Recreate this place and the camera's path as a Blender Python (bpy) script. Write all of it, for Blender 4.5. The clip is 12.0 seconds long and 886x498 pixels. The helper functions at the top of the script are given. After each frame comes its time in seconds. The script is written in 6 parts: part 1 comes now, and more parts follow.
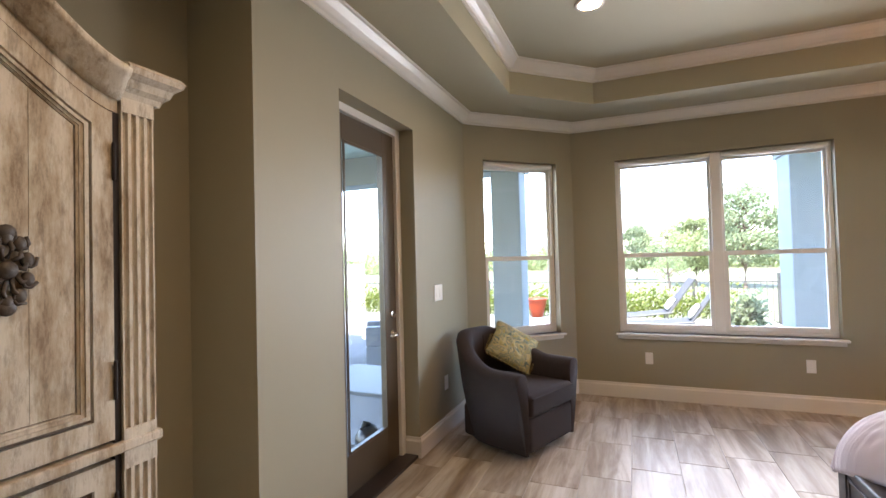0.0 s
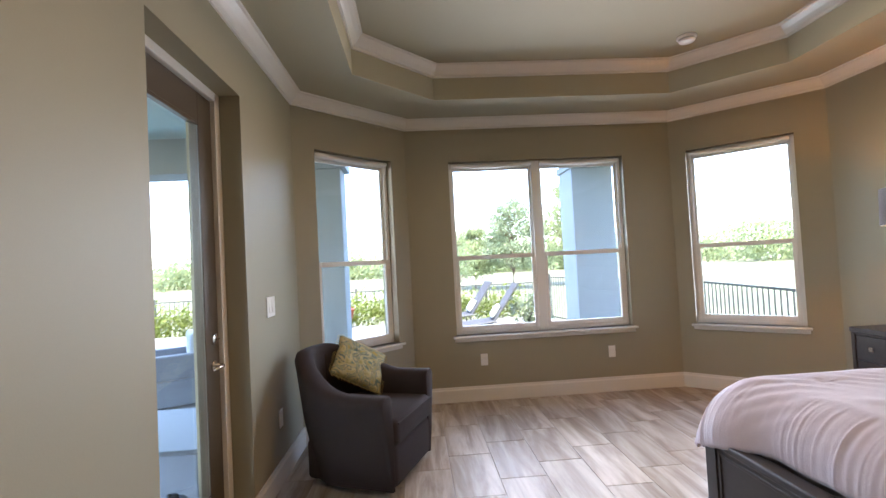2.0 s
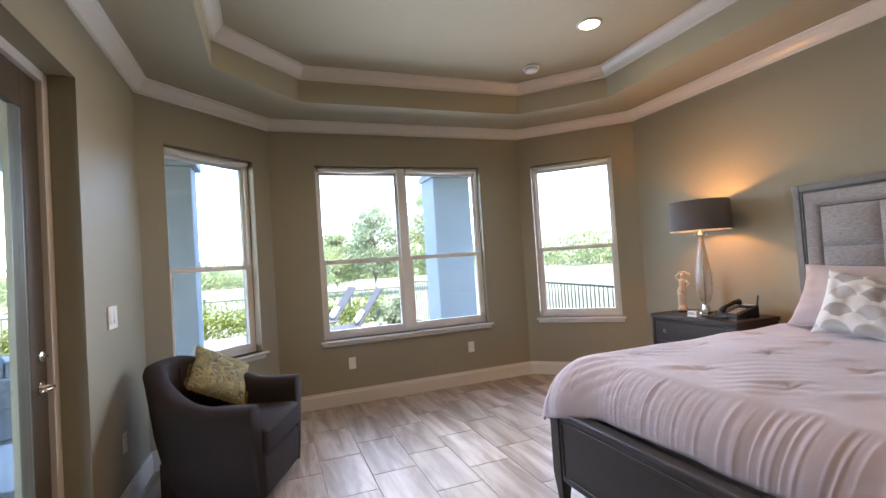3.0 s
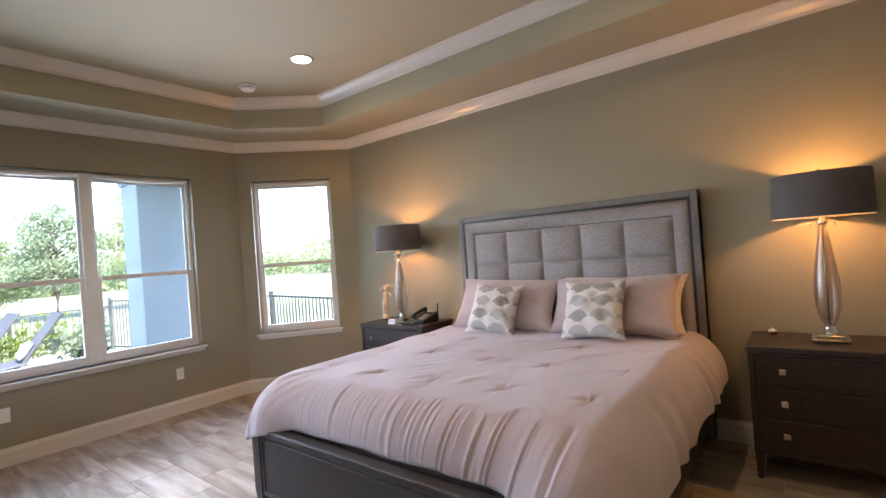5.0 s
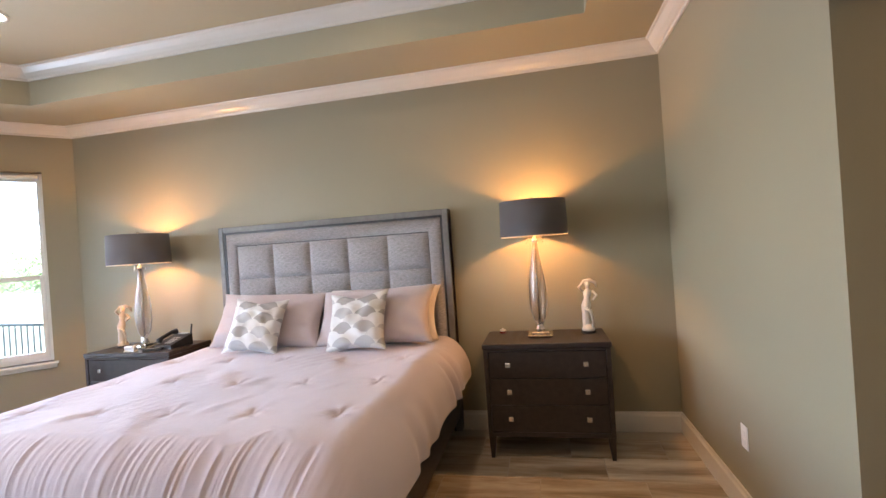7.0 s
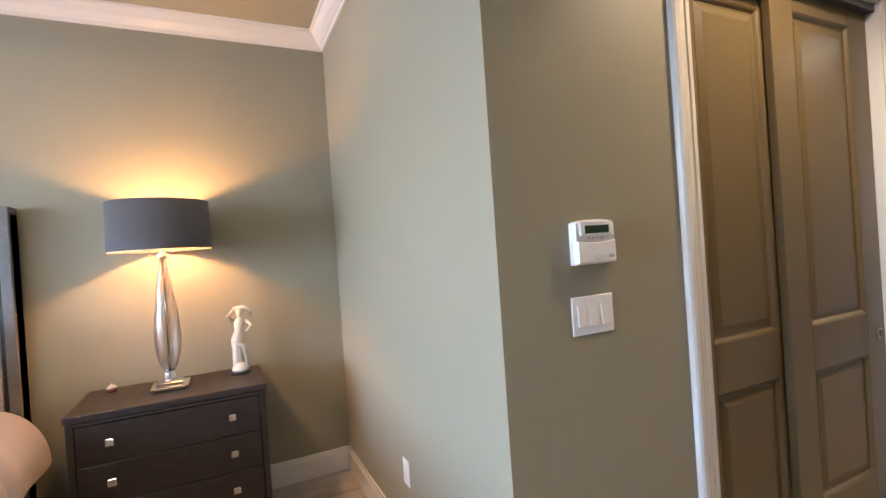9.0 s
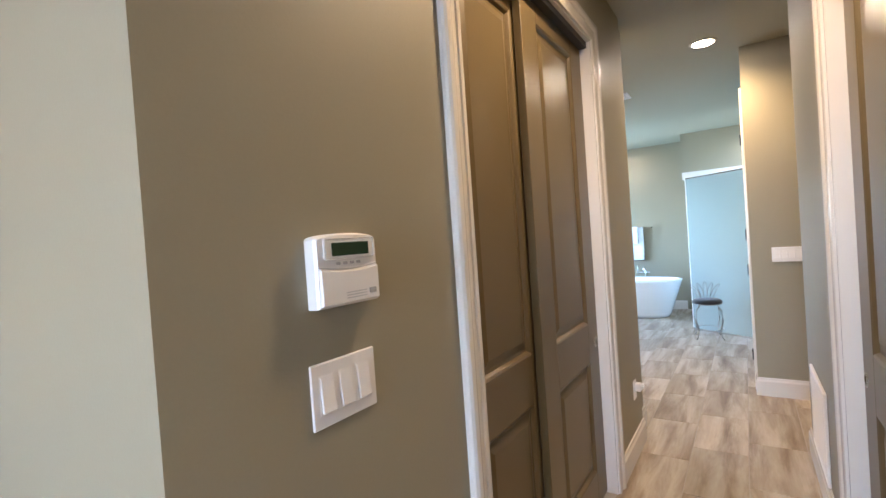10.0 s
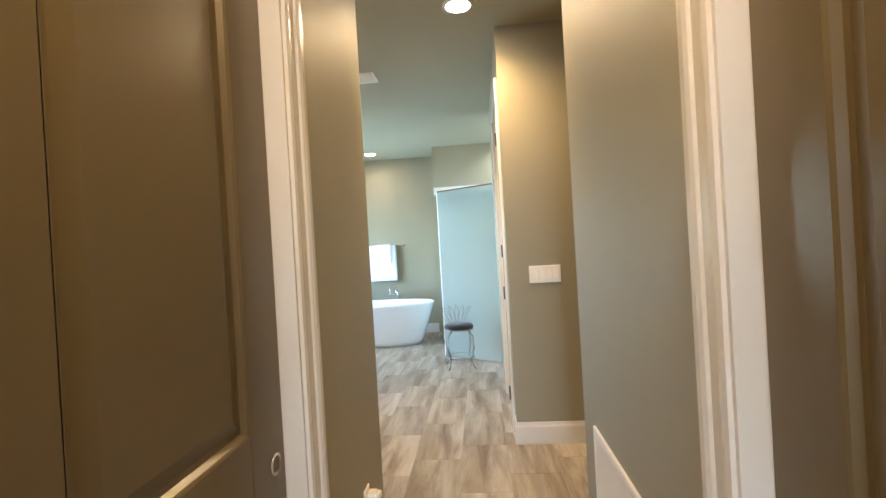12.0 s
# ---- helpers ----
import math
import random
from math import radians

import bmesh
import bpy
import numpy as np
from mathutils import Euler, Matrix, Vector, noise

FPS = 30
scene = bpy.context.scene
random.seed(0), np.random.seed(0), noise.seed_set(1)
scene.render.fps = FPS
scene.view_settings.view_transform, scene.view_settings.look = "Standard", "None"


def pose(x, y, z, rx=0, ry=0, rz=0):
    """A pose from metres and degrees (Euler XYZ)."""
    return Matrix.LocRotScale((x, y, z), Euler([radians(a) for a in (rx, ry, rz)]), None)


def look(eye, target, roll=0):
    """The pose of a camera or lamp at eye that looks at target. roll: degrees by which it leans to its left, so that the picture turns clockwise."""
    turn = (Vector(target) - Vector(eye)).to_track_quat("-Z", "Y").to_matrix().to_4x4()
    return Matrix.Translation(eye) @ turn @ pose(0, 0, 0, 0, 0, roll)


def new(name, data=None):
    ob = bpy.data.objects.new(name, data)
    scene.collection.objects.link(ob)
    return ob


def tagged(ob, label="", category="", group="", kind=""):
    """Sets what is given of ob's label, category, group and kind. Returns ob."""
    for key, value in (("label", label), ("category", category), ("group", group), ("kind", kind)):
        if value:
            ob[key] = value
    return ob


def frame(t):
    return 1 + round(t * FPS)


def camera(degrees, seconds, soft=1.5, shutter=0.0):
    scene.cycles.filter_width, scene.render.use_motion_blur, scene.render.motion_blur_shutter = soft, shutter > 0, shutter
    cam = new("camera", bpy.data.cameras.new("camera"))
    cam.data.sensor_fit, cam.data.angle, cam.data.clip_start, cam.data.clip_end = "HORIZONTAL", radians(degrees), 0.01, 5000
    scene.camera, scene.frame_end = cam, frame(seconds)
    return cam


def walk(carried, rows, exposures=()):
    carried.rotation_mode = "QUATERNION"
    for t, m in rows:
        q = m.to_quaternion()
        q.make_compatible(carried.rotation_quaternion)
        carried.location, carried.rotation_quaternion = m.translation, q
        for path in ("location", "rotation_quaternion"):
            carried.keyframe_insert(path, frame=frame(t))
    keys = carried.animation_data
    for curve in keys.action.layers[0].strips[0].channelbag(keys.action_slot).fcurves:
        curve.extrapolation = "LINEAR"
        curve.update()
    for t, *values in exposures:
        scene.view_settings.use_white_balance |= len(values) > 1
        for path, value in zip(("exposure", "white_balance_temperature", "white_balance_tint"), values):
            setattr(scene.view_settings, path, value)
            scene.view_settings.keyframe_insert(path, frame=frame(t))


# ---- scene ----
cam = camera(87.5, 12.0)
PATH = [
    (0, (0.234, -0.351, 1.422), (-0.526, 1.499, 1.47), -1.5),
    (0.5, (0.009, -0.165, 1.424), (-0.684, 1.711, 1.473), -1.8),
    (1, (-0.131, -0.015, 1.396), (-0.643, 1.918, 1.457), -2.1),
    (1.5, (-0.198, 0.078, 1.368), (-0.418, 2.064, 1.437), -2.6),
    (2, (-0.294, 0.052, 1.383), (-0.171, 2.047, 1.443), -3.0),
    (2.5, (-0.361, 0.009, 1.361), (0.066, 1.962, 1.421), -3.4),
    (3, (-0.383, -0.047, 1.357), (0.322, 1.824, 1.411), -3.7),
    (5, (-0.341, -0.375, 1.44), (1.233, 0.859, 1.449), -4.2),
    (5.5, (-0.371, -0.388, 1.464), (1.34, 0.648, 1.457), -4.2),
    (6, (-0.369, -0.425, 1.459), (1.441, 0.425, 1.449), -4.1),
    (6.5, (-0.34, -0.473, 1.444), (1.551, 0.181, 1.438), -4.0),
    (8.5, (0.12, -0.629, 1.418), (2.06, -1.114, 1.412), -3.9),
    (9, (0.29, -0.732, 1.396), (2.096, -1.593, 1.388), -3.9),
    (9.5, (0.491, -0.913, 1.414), (1.991, -2.235, 1.387), -4.0),
    (10, (0.723, -1.119, 1.419), (1.82, -2.791, 1.388), -4.0),
    (10.5, (0.823, -1.361, 1.408), (1.514, -3.238, 1.37), -3.9),
    (11, (0.839, -1.678, 1.397), (1.222, -3.64, 1.364), -3.7),
    (11.5, (0.869, -2.067, 1.389), (1.091, -4.054, 1.369), -3.5),
    (12, (0.879, -2.469, 1.353), (1.039, -4.462, 1.345), -3.3),
]
walk(cam, [(t, look(eye, target, roll)) for t, eye, target, roll in PATH],
     exposures=[(0.0, 4.3, 6500, 20), (1.5, 4.15, 6400, 20), (3.0, 3.95, 6100, 20), (5.5, 4.15, 6100, 20), (6.7, 4.55, 5900, 18), (8.5, 5.15, 5400, 18), (9.0, 5.2, 5000, 15), (9.5, 5.15, 4900, 15), (10.0, 5.15, 5250, 17), (10.5, 5.2, 5550, 14), (11.5, 5.18, 5900, 12), (12.0, 5.06, 5800, 11)])

# ---- world, sun and lamps ----
world = bpy.data.worlds.new("world")
scene.world = world
world.use_nodes = True
wn = world.node_tree
sky = wn.nodes.new("ShaderNodeTexSky")
sky.sky_type, sky.sun_disc = "NISHITA", False
sky.sun_elevation, sky.sun_rotation = radians(62), radians(186)
wn.links.new(sky.outputs[0], wn.nodes["Background"].inputs[0])
wn.nodes["Background"].inputs[1].default_value = 0.15
sun = new("sun", bpy.data.lights.new("sun", "SUN"))
sun.data.energy, sun.data.angle, sun.data.color = 2.0, radians(0.5), (1.0, 0.95, 0.87)
sun.matrix_world = look((math.sin(radians(186)) * 30, math.cos(radians(186)) * 30, math.tan(radians(62)) * 30), (0, 0, 0))

WARM = (1.0, 0.45, 0.11)
CAN = (1.0, 0.65, 0.35)


def bulb(name, loc, watts, color, radius=0.03):
    ob = new(name, bpy.data.lights.new(name, "POINT"))
    ob.data.energy, ob.data.color, ob.data.shadow_soft_size = watts, color, radius
    ob.location = loc
    return ob


LAMP_R, LAMP_L = (3.065, -0.452), (3.02, 2.83)
for lamp in (LAMP_R, LAMP_L):
    bulb("lamp_bulb", (*lamp, 1.612), 1.35, WARM)


def overhead_spot(loc, watts, color):
    ob = new("overhead_spot", bpy.data.lights.new("overhead_spot", "SPOT"))
    ob.data.energy, ob.data.color, ob.data.spot_size, ob.data.spot_blend, ob.data.shadow_soft_size = watts, color, radians(150), 0.8, 0.05
    ob.location = loc
    return ob


overhead_spot((2.006, 2.80, 3.08), 2.2, CAN)
overhead_spot((0.02, 2.85, 3.08), 2.2, CAN)
# Unseen pair, added by symmetry to fill the south of the bedroom.
overhead_spot((2.006, 0.42, 3.08), 0.9, CAN)
overhead_spot((0.02, 0.42, 3.08), 2.4, CAN)
overhead_spot((0.93, -2.75, 2.79), 3.3, (1.0, 0.63, 0.27))
overhead_spot((0.93, -5.29, 2.79), 4.6, (1.0, 0.63, 0.27))
overhead_spot((2.45, -9.35, 2.79), 0.5, (1.0, 0.85, 0.7))
# Added over the shower to brighten it; no fixture stands here.
overhead_spot((0.4, -9.0, 2.79), 1.5, (1.0, 0.9, 0.8))

DAY = (0.91, 0.96, 1.0)


def daylight(loc, facing, width, height, watts, color=DAY):
    """The sky's light through an opening: an area lamp just inside its pane, facing that way in plan."""
    ob = new("window_daylight", bpy.data.lights.new("window_daylight", "AREA"))
    ob.data.shape, ob.data.size, ob.data.size_y = "RECTANGLE", width, height
    ob.data.energy, ob.data.color, ob.data.spread = watts, color, radians(108)
    ob.matrix_world = look(loc, (loc[0] + facing[0], loc[1] + facing[1], loc[2] - 0.02))


daylight((0.985, 4.735, 1.52), (0, -1), 1.74, 1.62, 2.9)
daylight((2.821, 4.322, 1.52), (-0.678, -0.735), 0.80, 1.62, 0.95)
daylight((-0.760, 4.342, 1.52), (0.694, -0.72), 0.77, 1.62, 0.45)
daylight((-1.34, 2.238, 1.22), (1, 0), 0.48, 1.85, 0.1)
daylight((4.10, -8.55, 1.50), (-1, 0), 1.9, 0.8, 2.3, (0.58, 0.83, 1.0))

# ---- materials ----


def make_mat(name):
    m = bpy.data.materials.new(name)
    m.use_nodes = True
    return m, m.node_tree.nodes, m.node_tree.links, m.node_tree.nodes["Principled BSDF"]


def noise_node(nodes, links, scale, detail=4.0, stretch=None, kind="Object", rough=0.55):
    tc = nodes.new("ShaderNodeTexCoord")
    mp = nodes.new("ShaderNodeMapping")
    links.new(tc.outputs[kind], mp.inputs[0])
    if stretch:
        mp.inputs["Scale"].default_value = stretch
    n = nodes.new("ShaderNodeTexNoise")
    n.inputs["Scale"].default_value, n.inputs["Detail"].default_value, n.inputs["Roughness"].default_value = scale, detail, rough
    links.new(mp.outputs[0], n.inputs["Vector"])
    return n, mp


def ramp_node(nodes, links, source, stops):
    r = nodes.new("ShaderNodeValToRGB")
    els = r.color_ramp.elements
    while len(els) < len(stops):
        els.new(0.5)
    for e, (p, c) in zip(els, stops):
        e.position, e.color = p, (*c, 1)
    links.new(source, r.inputs[0])
    return r


def mixed(nodes, links, kind, fac, a, b):
    m = nodes.new("ShaderNodeMix")
    m.data_type, m.blend_type = "RGBA", kind
    for sock, v in ((m.inputs[0], fac), (m.inputs[6], a), (m.inputs[7], b)):
        if isinstance(v, (int, float)):
            sock.default_value = v
        elif isinstance(v, tuple):
            sock.default_value = (*v, 1)
        else:
            links.new(v, sock)
    return m.outputs[2]


def shade(c, k):
    return tuple(min(1.0, v * k) for v in c)


def surface(name, color, rough=0.6, metal=0.0, vary=0.12, big=1.5, small=60.0, bump=0.05, dist=0.002, stretch=None, sheen=0.0, spec=0.5, coat=0.0):
    """A surface with broad tone variation, fine grain and relief."""
    m, nodes, links, bsdf = make_mat(name)
    n1, _ = noise_node(nodes, links, big, 3, stretch)
    n2, _ = noise_node(nodes, links, small, 5, stretch)
    r1 = ramp_node(nodes, links, n1.outputs[0], [(0.3, shade(color, 1 - vary)), (0.7, shade(color, 1 + vary))])
    r2 = ramp_node(nodes, links, n2.outputs[0], [(0.25, (1 - vary, 1 - vary, 1 - vary)), (0.75, (1, 1, 1))])
    out = mixed(nodes, links, "MULTIPLY", 1.0, r1.outputs[0], r2.outputs[0])
    links.new(out, bsdf.inputs["Base Color"])
    rr = nodes.new("ShaderNodeMapRange")
    dr = 0.08 if vary > 0.09 else 0.02
    rr.inputs[3].default_value, rr.inputs[4].default_value = max(0.02, rough - dr), min(1, rough + dr)
    links.new(n1.outputs[0], rr.inputs[0])
    links.new(rr.outputs[0], bsdf.inputs["Roughness"])
    bsdf.inputs["Metallic"].default_value = metal
    bsdf.inputs["Sheen Weight"].default_value = sheen
    bsdf.inputs["Specular IOR Level"].default_value = spec
    bsdf.inputs["Coat Weight"].default_value = coat
    if bump:
        b = nodes.new("ShaderNodeBump")
        b.inputs["Strength"].default_value, b.inputs["Distance"].default_value = min(1.0, bump * 4), dist
        links.new(n2.outputs[0], b.inputs["Height"])
        links.new(b.outputs[0], bsdf.inputs["Normal"])
    return m


def weave(name, color, scale=900.0, vary=0.2, rough=0.95, sheen=0.3, slub=0.0, big=3.0):
    """Woven cloth: two crossed thread waves, soft tone variation."""
    m, nodes, links, bsdf = make_mat(name)
    tc = nodes.new("ShaderNodeTexCoord")
    bumps = []
    for axis in ("X", "Y", "Z"):
        w = nodes.new("ShaderNodeTexWave")
        w.bands_direction = axis
        w.inputs["Scale"].default_value, w.inputs["Distortion"].default_value = scale / 6.28, 0.6
        links.new(tc.outputs["Object"], w.inputs["Vector"])
        bumps.append(w.outputs["Fac"])
    add = nodes.new("ShaderNodeMath")
    links.new(bumps[0], add.inputs[0])
    links.new(bumps[1], add.inputs[1])
    add2 = nodes.new("ShaderNodeMath")
    links.new(add.outputs[0], add2.inputs[0])
    links.new(bumps[2], add2.inputs[1])
    n1, _ = noise_node(nodes, links, big, 4)
    r1 = ramp_node(nodes, links, n1.outputs[0], [(0.3, shade(color, 1 - vary * 0.6)), (0.7, shade(color, 1 + vary * 0.6))])
    out = r1.outputs[0]
    if slub:
        n2, _ = noise_node(nodes, links, 12.0, 6, (3.0, 3.0, 40.0), rough=0.7)
        r2 = ramp_node(nodes, links, n2.outputs[0], [(0.3, (1 - slub, 1 - slub, 1 - slub)), (0.7, (1 + slub, 1 + slub, 1 + slub))])
        out = mixed(nodes, links, "MULTIPLY", 1.0, out, r2.outputs[0])
    links.new(out, bsdf.inputs["Base Color"])
    b = nodes.new("ShaderNodeBump")
    b.inputs["Strength"].default_value, b.inputs["Distance"].default_value = 0.25, 0.0008
    links.new(add2.outputs[0], b.inputs["Height"])
    links.new(b.outputs[0], bsdf.inputs["Normal"])
    bsdf.inputs["Roughness"].default_value, bsdf.inputs["Sheen Weight"].default_value = rough, sheen
    return m


def glass(name, color=(1, 1, 1), rough=0.0, thin=True, reflect=0.04):
    m, nodes, links, bsdf = make_mat(name)
    if not thin:
        bsdf.inputs["Base Color"].default_value = (*color, 1)
        bsdf.inputs["Transmission Weight"].default_value, bsdf.inputs["Roughness"].default_value, bsdf.inputs["IOR"].default_value = 1.0, rough, 1.45
        return m
    tr, gl, mx, lw, pw, sc = (nodes.new("ShaderNode" + k) for k in ("BsdfTransparent", "BsdfGlossy", "MixShader", "LayerWeight", "Math", "Math"))
    tr.inputs[0].default_value, gl.inputs["Roughness"].default_value = (*color, 1), rough
    lw.inputs[0].default_value = 0.5
    pw.operation, sc.operation = "POWER", "MULTIPLY_ADD"
    pw.inputs[1].default_value, sc.inputs[1].default_value, sc.inputs[2].default_value = 5.0, 0.9, reflect
    links.new(lw.outputs["Facing"], pw.inputs[0])
    links.new(pw.outputs[0], sc.inputs[0])
    links.new(sc.outputs[0], mx.inputs[0])
    links.new(tr.outputs[0], mx.inputs[1])
    links.new(gl.outputs[0], mx.inputs[2])
    links.new(mx.outputs[0], nodes["Material Output"].inputs[0])
    return m


def glow(name, color, strength):
    m, nodes, links, bsdf = make_mat(name)
    bsdf.inputs["Base Color"].default_value = (*color, 1)
    bsdf.inputs["Emission Color"].default_value, bsdf.inputs["Emission Strength"].default_value = (*color, 1), strength
    return m


def tile_mat():
    """Wood-look porcelain plank: streaks along its length, its own tone and cut of the pattern."""
    m, nodes, links, bsdf = make_mat("floor_tile")
    tc, info, mp = nodes.new("ShaderNodeTexCoord"), nodes.new("ShaderNodeObjectInfo"), nodes.new("ShaderNodeMapping")
    comb = nodes.new("ShaderNodeCombineXYZ")
    mul = nodes.new("ShaderNodeMath")
    mul.operation = "MULTIPLY"
    mul.inputs[1].default_value = 37.0
    links.new(info.outputs["Random"], mul.inputs[0])
    links.new(mul.outputs[0], comb.inputs[0])
    links.new(mul.outputs[0], comb.inputs[1])
    links.new(comb.outputs[0], mp.inputs["Location"])
    links.new(tc.outputs["Object"], mp.inputs[0])
    mp.inputs["Scale"].default_value = (1.3, 0.17, 1.0)
    n1, n2, n3 = (nodes.new("ShaderNodeTexNoise") for _ in range(3))
    for n, s, d, r, k in ((n1, 6.5, 7.0, 0.62, 0.5), (n2, 60.0, 4.0, 0.6, 0.0), (n3, 2.6, 4.0, 0.6, 1.2)):
        n.inputs["Scale"].default_value, n.inputs["Detail"].default_value, n.inputs["Roughness"].default_value = s, d, r
        n.inputs["Distortion"].default_value = k
        links.new(mp.outputs[0], n.inputs["Vector"])
    r1 = ramp_node(nodes, links, n1.outputs[0], [(0.30, (0.19, 0.142, 0.095)), (0.42, (0.31, 0.25, 0.185)), (0.53, (0.44, 0.385, 0.315)), (0.70, (0.54, 0.50, 0.44))])
    r2 = ramp_node(nodes, links, n2.outputs[0], [(0.3, (0.92, 0.92, 0.92)), (0.7, (1, 1, 1))])
    r3 = ramp_node(nodes, links, n3.outputs[0], [(0.36, (0.72, 0.66, 0.57)), (0.60, (1.08, 1.08, 1.08))])
    tone = ramp_node(nodes, links, info.outputs["Random"], [(0.0, (0.86, 0.85, 0.83)), (1.0, (1.12, 1.12, 1.12))])
    c = mixed(nodes, links, "MULTIPLY", 1.0, r1.outputs[0], r2.outputs[0])
    c = mixed(nodes, links, "MULTIPLY", 1.0, c, r3.outputs[0])
    c = mixed(nodes, links, "MULTIPLY", 1.0, c, tone.outputs[0])
    links.new(c, bsdf.inputs["Base Color"])
    rr = nodes.new("ShaderNodeMapRange")
    rr.inputs[3].default_value, rr.inputs[4].default_value = 0.36, 0.50
    links.new(n1.outputs[0], rr.inputs[0])
    links.new(rr.outputs[0], bsdf.inputs["Roughness"])
    b = nodes.new("ShaderNodeBump")
    b.inputs["Strength"].default_value, b.inputs["Distance"].default_value = 0.12, 0.001
    links.new(n1.outputs[0], b.inputs["Height"])
    links.new(b.outputs[0], bsdf.inputs["Normal"])
    return m


def scallop_mat():
    """Printed cloth: rows of overlapping fans in white, pale blue-grey and taupe."""
    m, nodes, links, bsdf = make_mat("scallop_print")
    tc, sep = nodes.new("ShaderNodeTexCoord"), nodes.new("ShaderNodeSeparateXYZ")
    links.new(tc.outputs["Object"], sep.inputs[0])

    def op(kind, a, b=0.0, c=0.0):
        n = nodes.new("ShaderNodeMath")
        n.operation = kind
        for sock, v in zip(n.inputs, (a, b, c)):
            if isinstance(v, (int, float)):
                sock.default_value = v
            else:
                links.new(v, sock)
        return n.outputs[0]

    width, rise = 0.168, 0.053
    u = op("DIVIDE", sep.outputs["X"], width)
    v = op("DIVIDE", sep.outputs["Y"], rise)
    row = op("FLOOR", v)
    value = None
    for k in (0, 1, 2):
        rowk = op("SUBTRACT", row, float(k))
        shift = op("MULTIPLY", op("FLOORED_MODULO", rowk, 2.0), 0.5)
        cell = op("ADD", u, shift)
        local = op("SUBTRACT", op("FRACT", cell), 0.5)
        up = op("MULTIPLY", op("SUBTRACT", v, rowk), rise / width)
        inside = op("LESS_THAN", op("SQRT", op("ADD", op("POWER", op("ABSOLUTE", local), 2.0), op("POWER", up, 2.0))), 0.5)
        tone = op("FRACT", op("MULTIPLY", op("SINE", op("ADD", op("MULTIPLY", op("FLOOR", cell), 12.9), op("MULTIPLY", rowk, 7.3))), 43.7))
        grey = op("MULTIPLY", op("SUBTRACT", 1.0, op("FLOORED_MODULO", rowk, 2.0)), 0.5)
        value = (inside, op("ADD", op("MULTIPLY", tone, 0.49), grey), value)
    # the lowest row lies in front
    chain = []
    while value:
        chain.append(value[:2])
        value = value[2]
    colour = (0.6, 0.58, 0.55)
    ordered = chain  # from k=2 to k=0
    out = None
    for inside, tone in reversed(ordered):
        r = ramp_node(nodes, links, tone, [(0.0, (0.58, 0.57, 0.55)), (0.30, (0.50, 0.475, 0.44)), (0.50, (0.30, 0.285, 0.27)), (0.72, (0.38, 0.37, 0.36))])
        r.color_ramp.interpolation = "CONSTANT"
        out = mixed(nodes, links, "MIX", inside, out if out is not None else colour, r.outputs[0])
    links.new(out, bsdf.inputs["Base Color"])
    n, _ = noise_node(nodes, links, 500, 2)
    b = nodes.new("ShaderNodeBump")
    b.inputs["Strength"].default_value, b.inputs["Distance"].default_value = 0.3, 0.0006
    links.new(n.outputs[0], b.inputs["Height"])
    links.new(b.outputs[0], bsdf.inputs["Normal"])
    bsdf.inputs["Roughness"].default_value, bsdf.inputs["Sheen Weight"].default_value = 0.9, 0.2
    return m


def patterned(name, stops, scale=14.0, distortion=2.5):
    m, nodes, links, bsdf = make_mat(name)
    n, _ = noise_node(nodes, links, scale, 2)
    n.inputs["Distortion"].default_value = distortion
    r = ramp_node(nodes, links, n.outputs[0], stops)
    n2, _ = noise_node(nodes, links, 300, 3)
    r2 = ramp_node(nodes, links, n2.outputs[0], [(0.3, (0.8, 0.8, 0.8)), (0.7, (1, 1, 1))])
    links.new(mixed(nodes, links, "MULTIPLY", 1.0, r.outputs[0], r2.outputs[0]), bsdf.inputs["Base Color"])
    bsdf.inputs["Roughness"].default_value = 0.9
    return m


def distressed():
    """Chalky paint rubbed through to brown wood, streaked up and down."""
    m, nodes, links, bsdf = make_mat("distressed_paint")
    n1, _ = noise_node(nodes, links, 5.0, 8, (1.6, 1.6, 0.45), rough=0.72)
    n2, _ = noise_node(nodes, links, 26.0, 8, (1.5, 1.5, 0.4), rough=0.75)
    n3, _ = noise_node(nodes, links, 90.0, 5, (2.0, 2.0, 0.3))
    base = ramp_node(nodes, links, n1.outputs[0], [(0.32, (0.20, 0.135, 0.075)), (0.43, (0.42, 0.345, 0.24)), (0.54, (0.57, 0.52, 0.42)), (0.75, (0.66, 0.61, 0.50))])
    wear = ramp_node(nodes, links, n2.outputs[0], [(0.36, (0.22, 0.18, 0.15)), (0.44, (0.62, 0.58, 0.54)), (0.50, (0.92, 0.91, 0.89)), (0.7, (1, 1, 1))])
    grain = ramp_node(nodes, links, n3.outputs[0], [(0.3, (0.88, 0.86, 0.84)), (0.7, (1, 1, 1))])
    c = mixed(nodes, links, "MULTIPLY", 0.5, base.outputs[0], wear.outputs[0])
    c = mixed(nodes, links, "MULTIPLY", 1.0, c, grain.outputs[0])
    links.new(c, bsdf.inputs["Base Color"])
    b = nodes.new("ShaderNodeBump")
    b.inputs["Strength"].default_value, b.inputs["Distance"].default_value = 0.5, 0.002
    links.new(n2.outputs[0], b.inputs["Height"])
    links.new(b.outputs[0], bsdf.inputs["Normal"])
    bsdf.inputs["Roughness"].default_value = 0.7
    return m


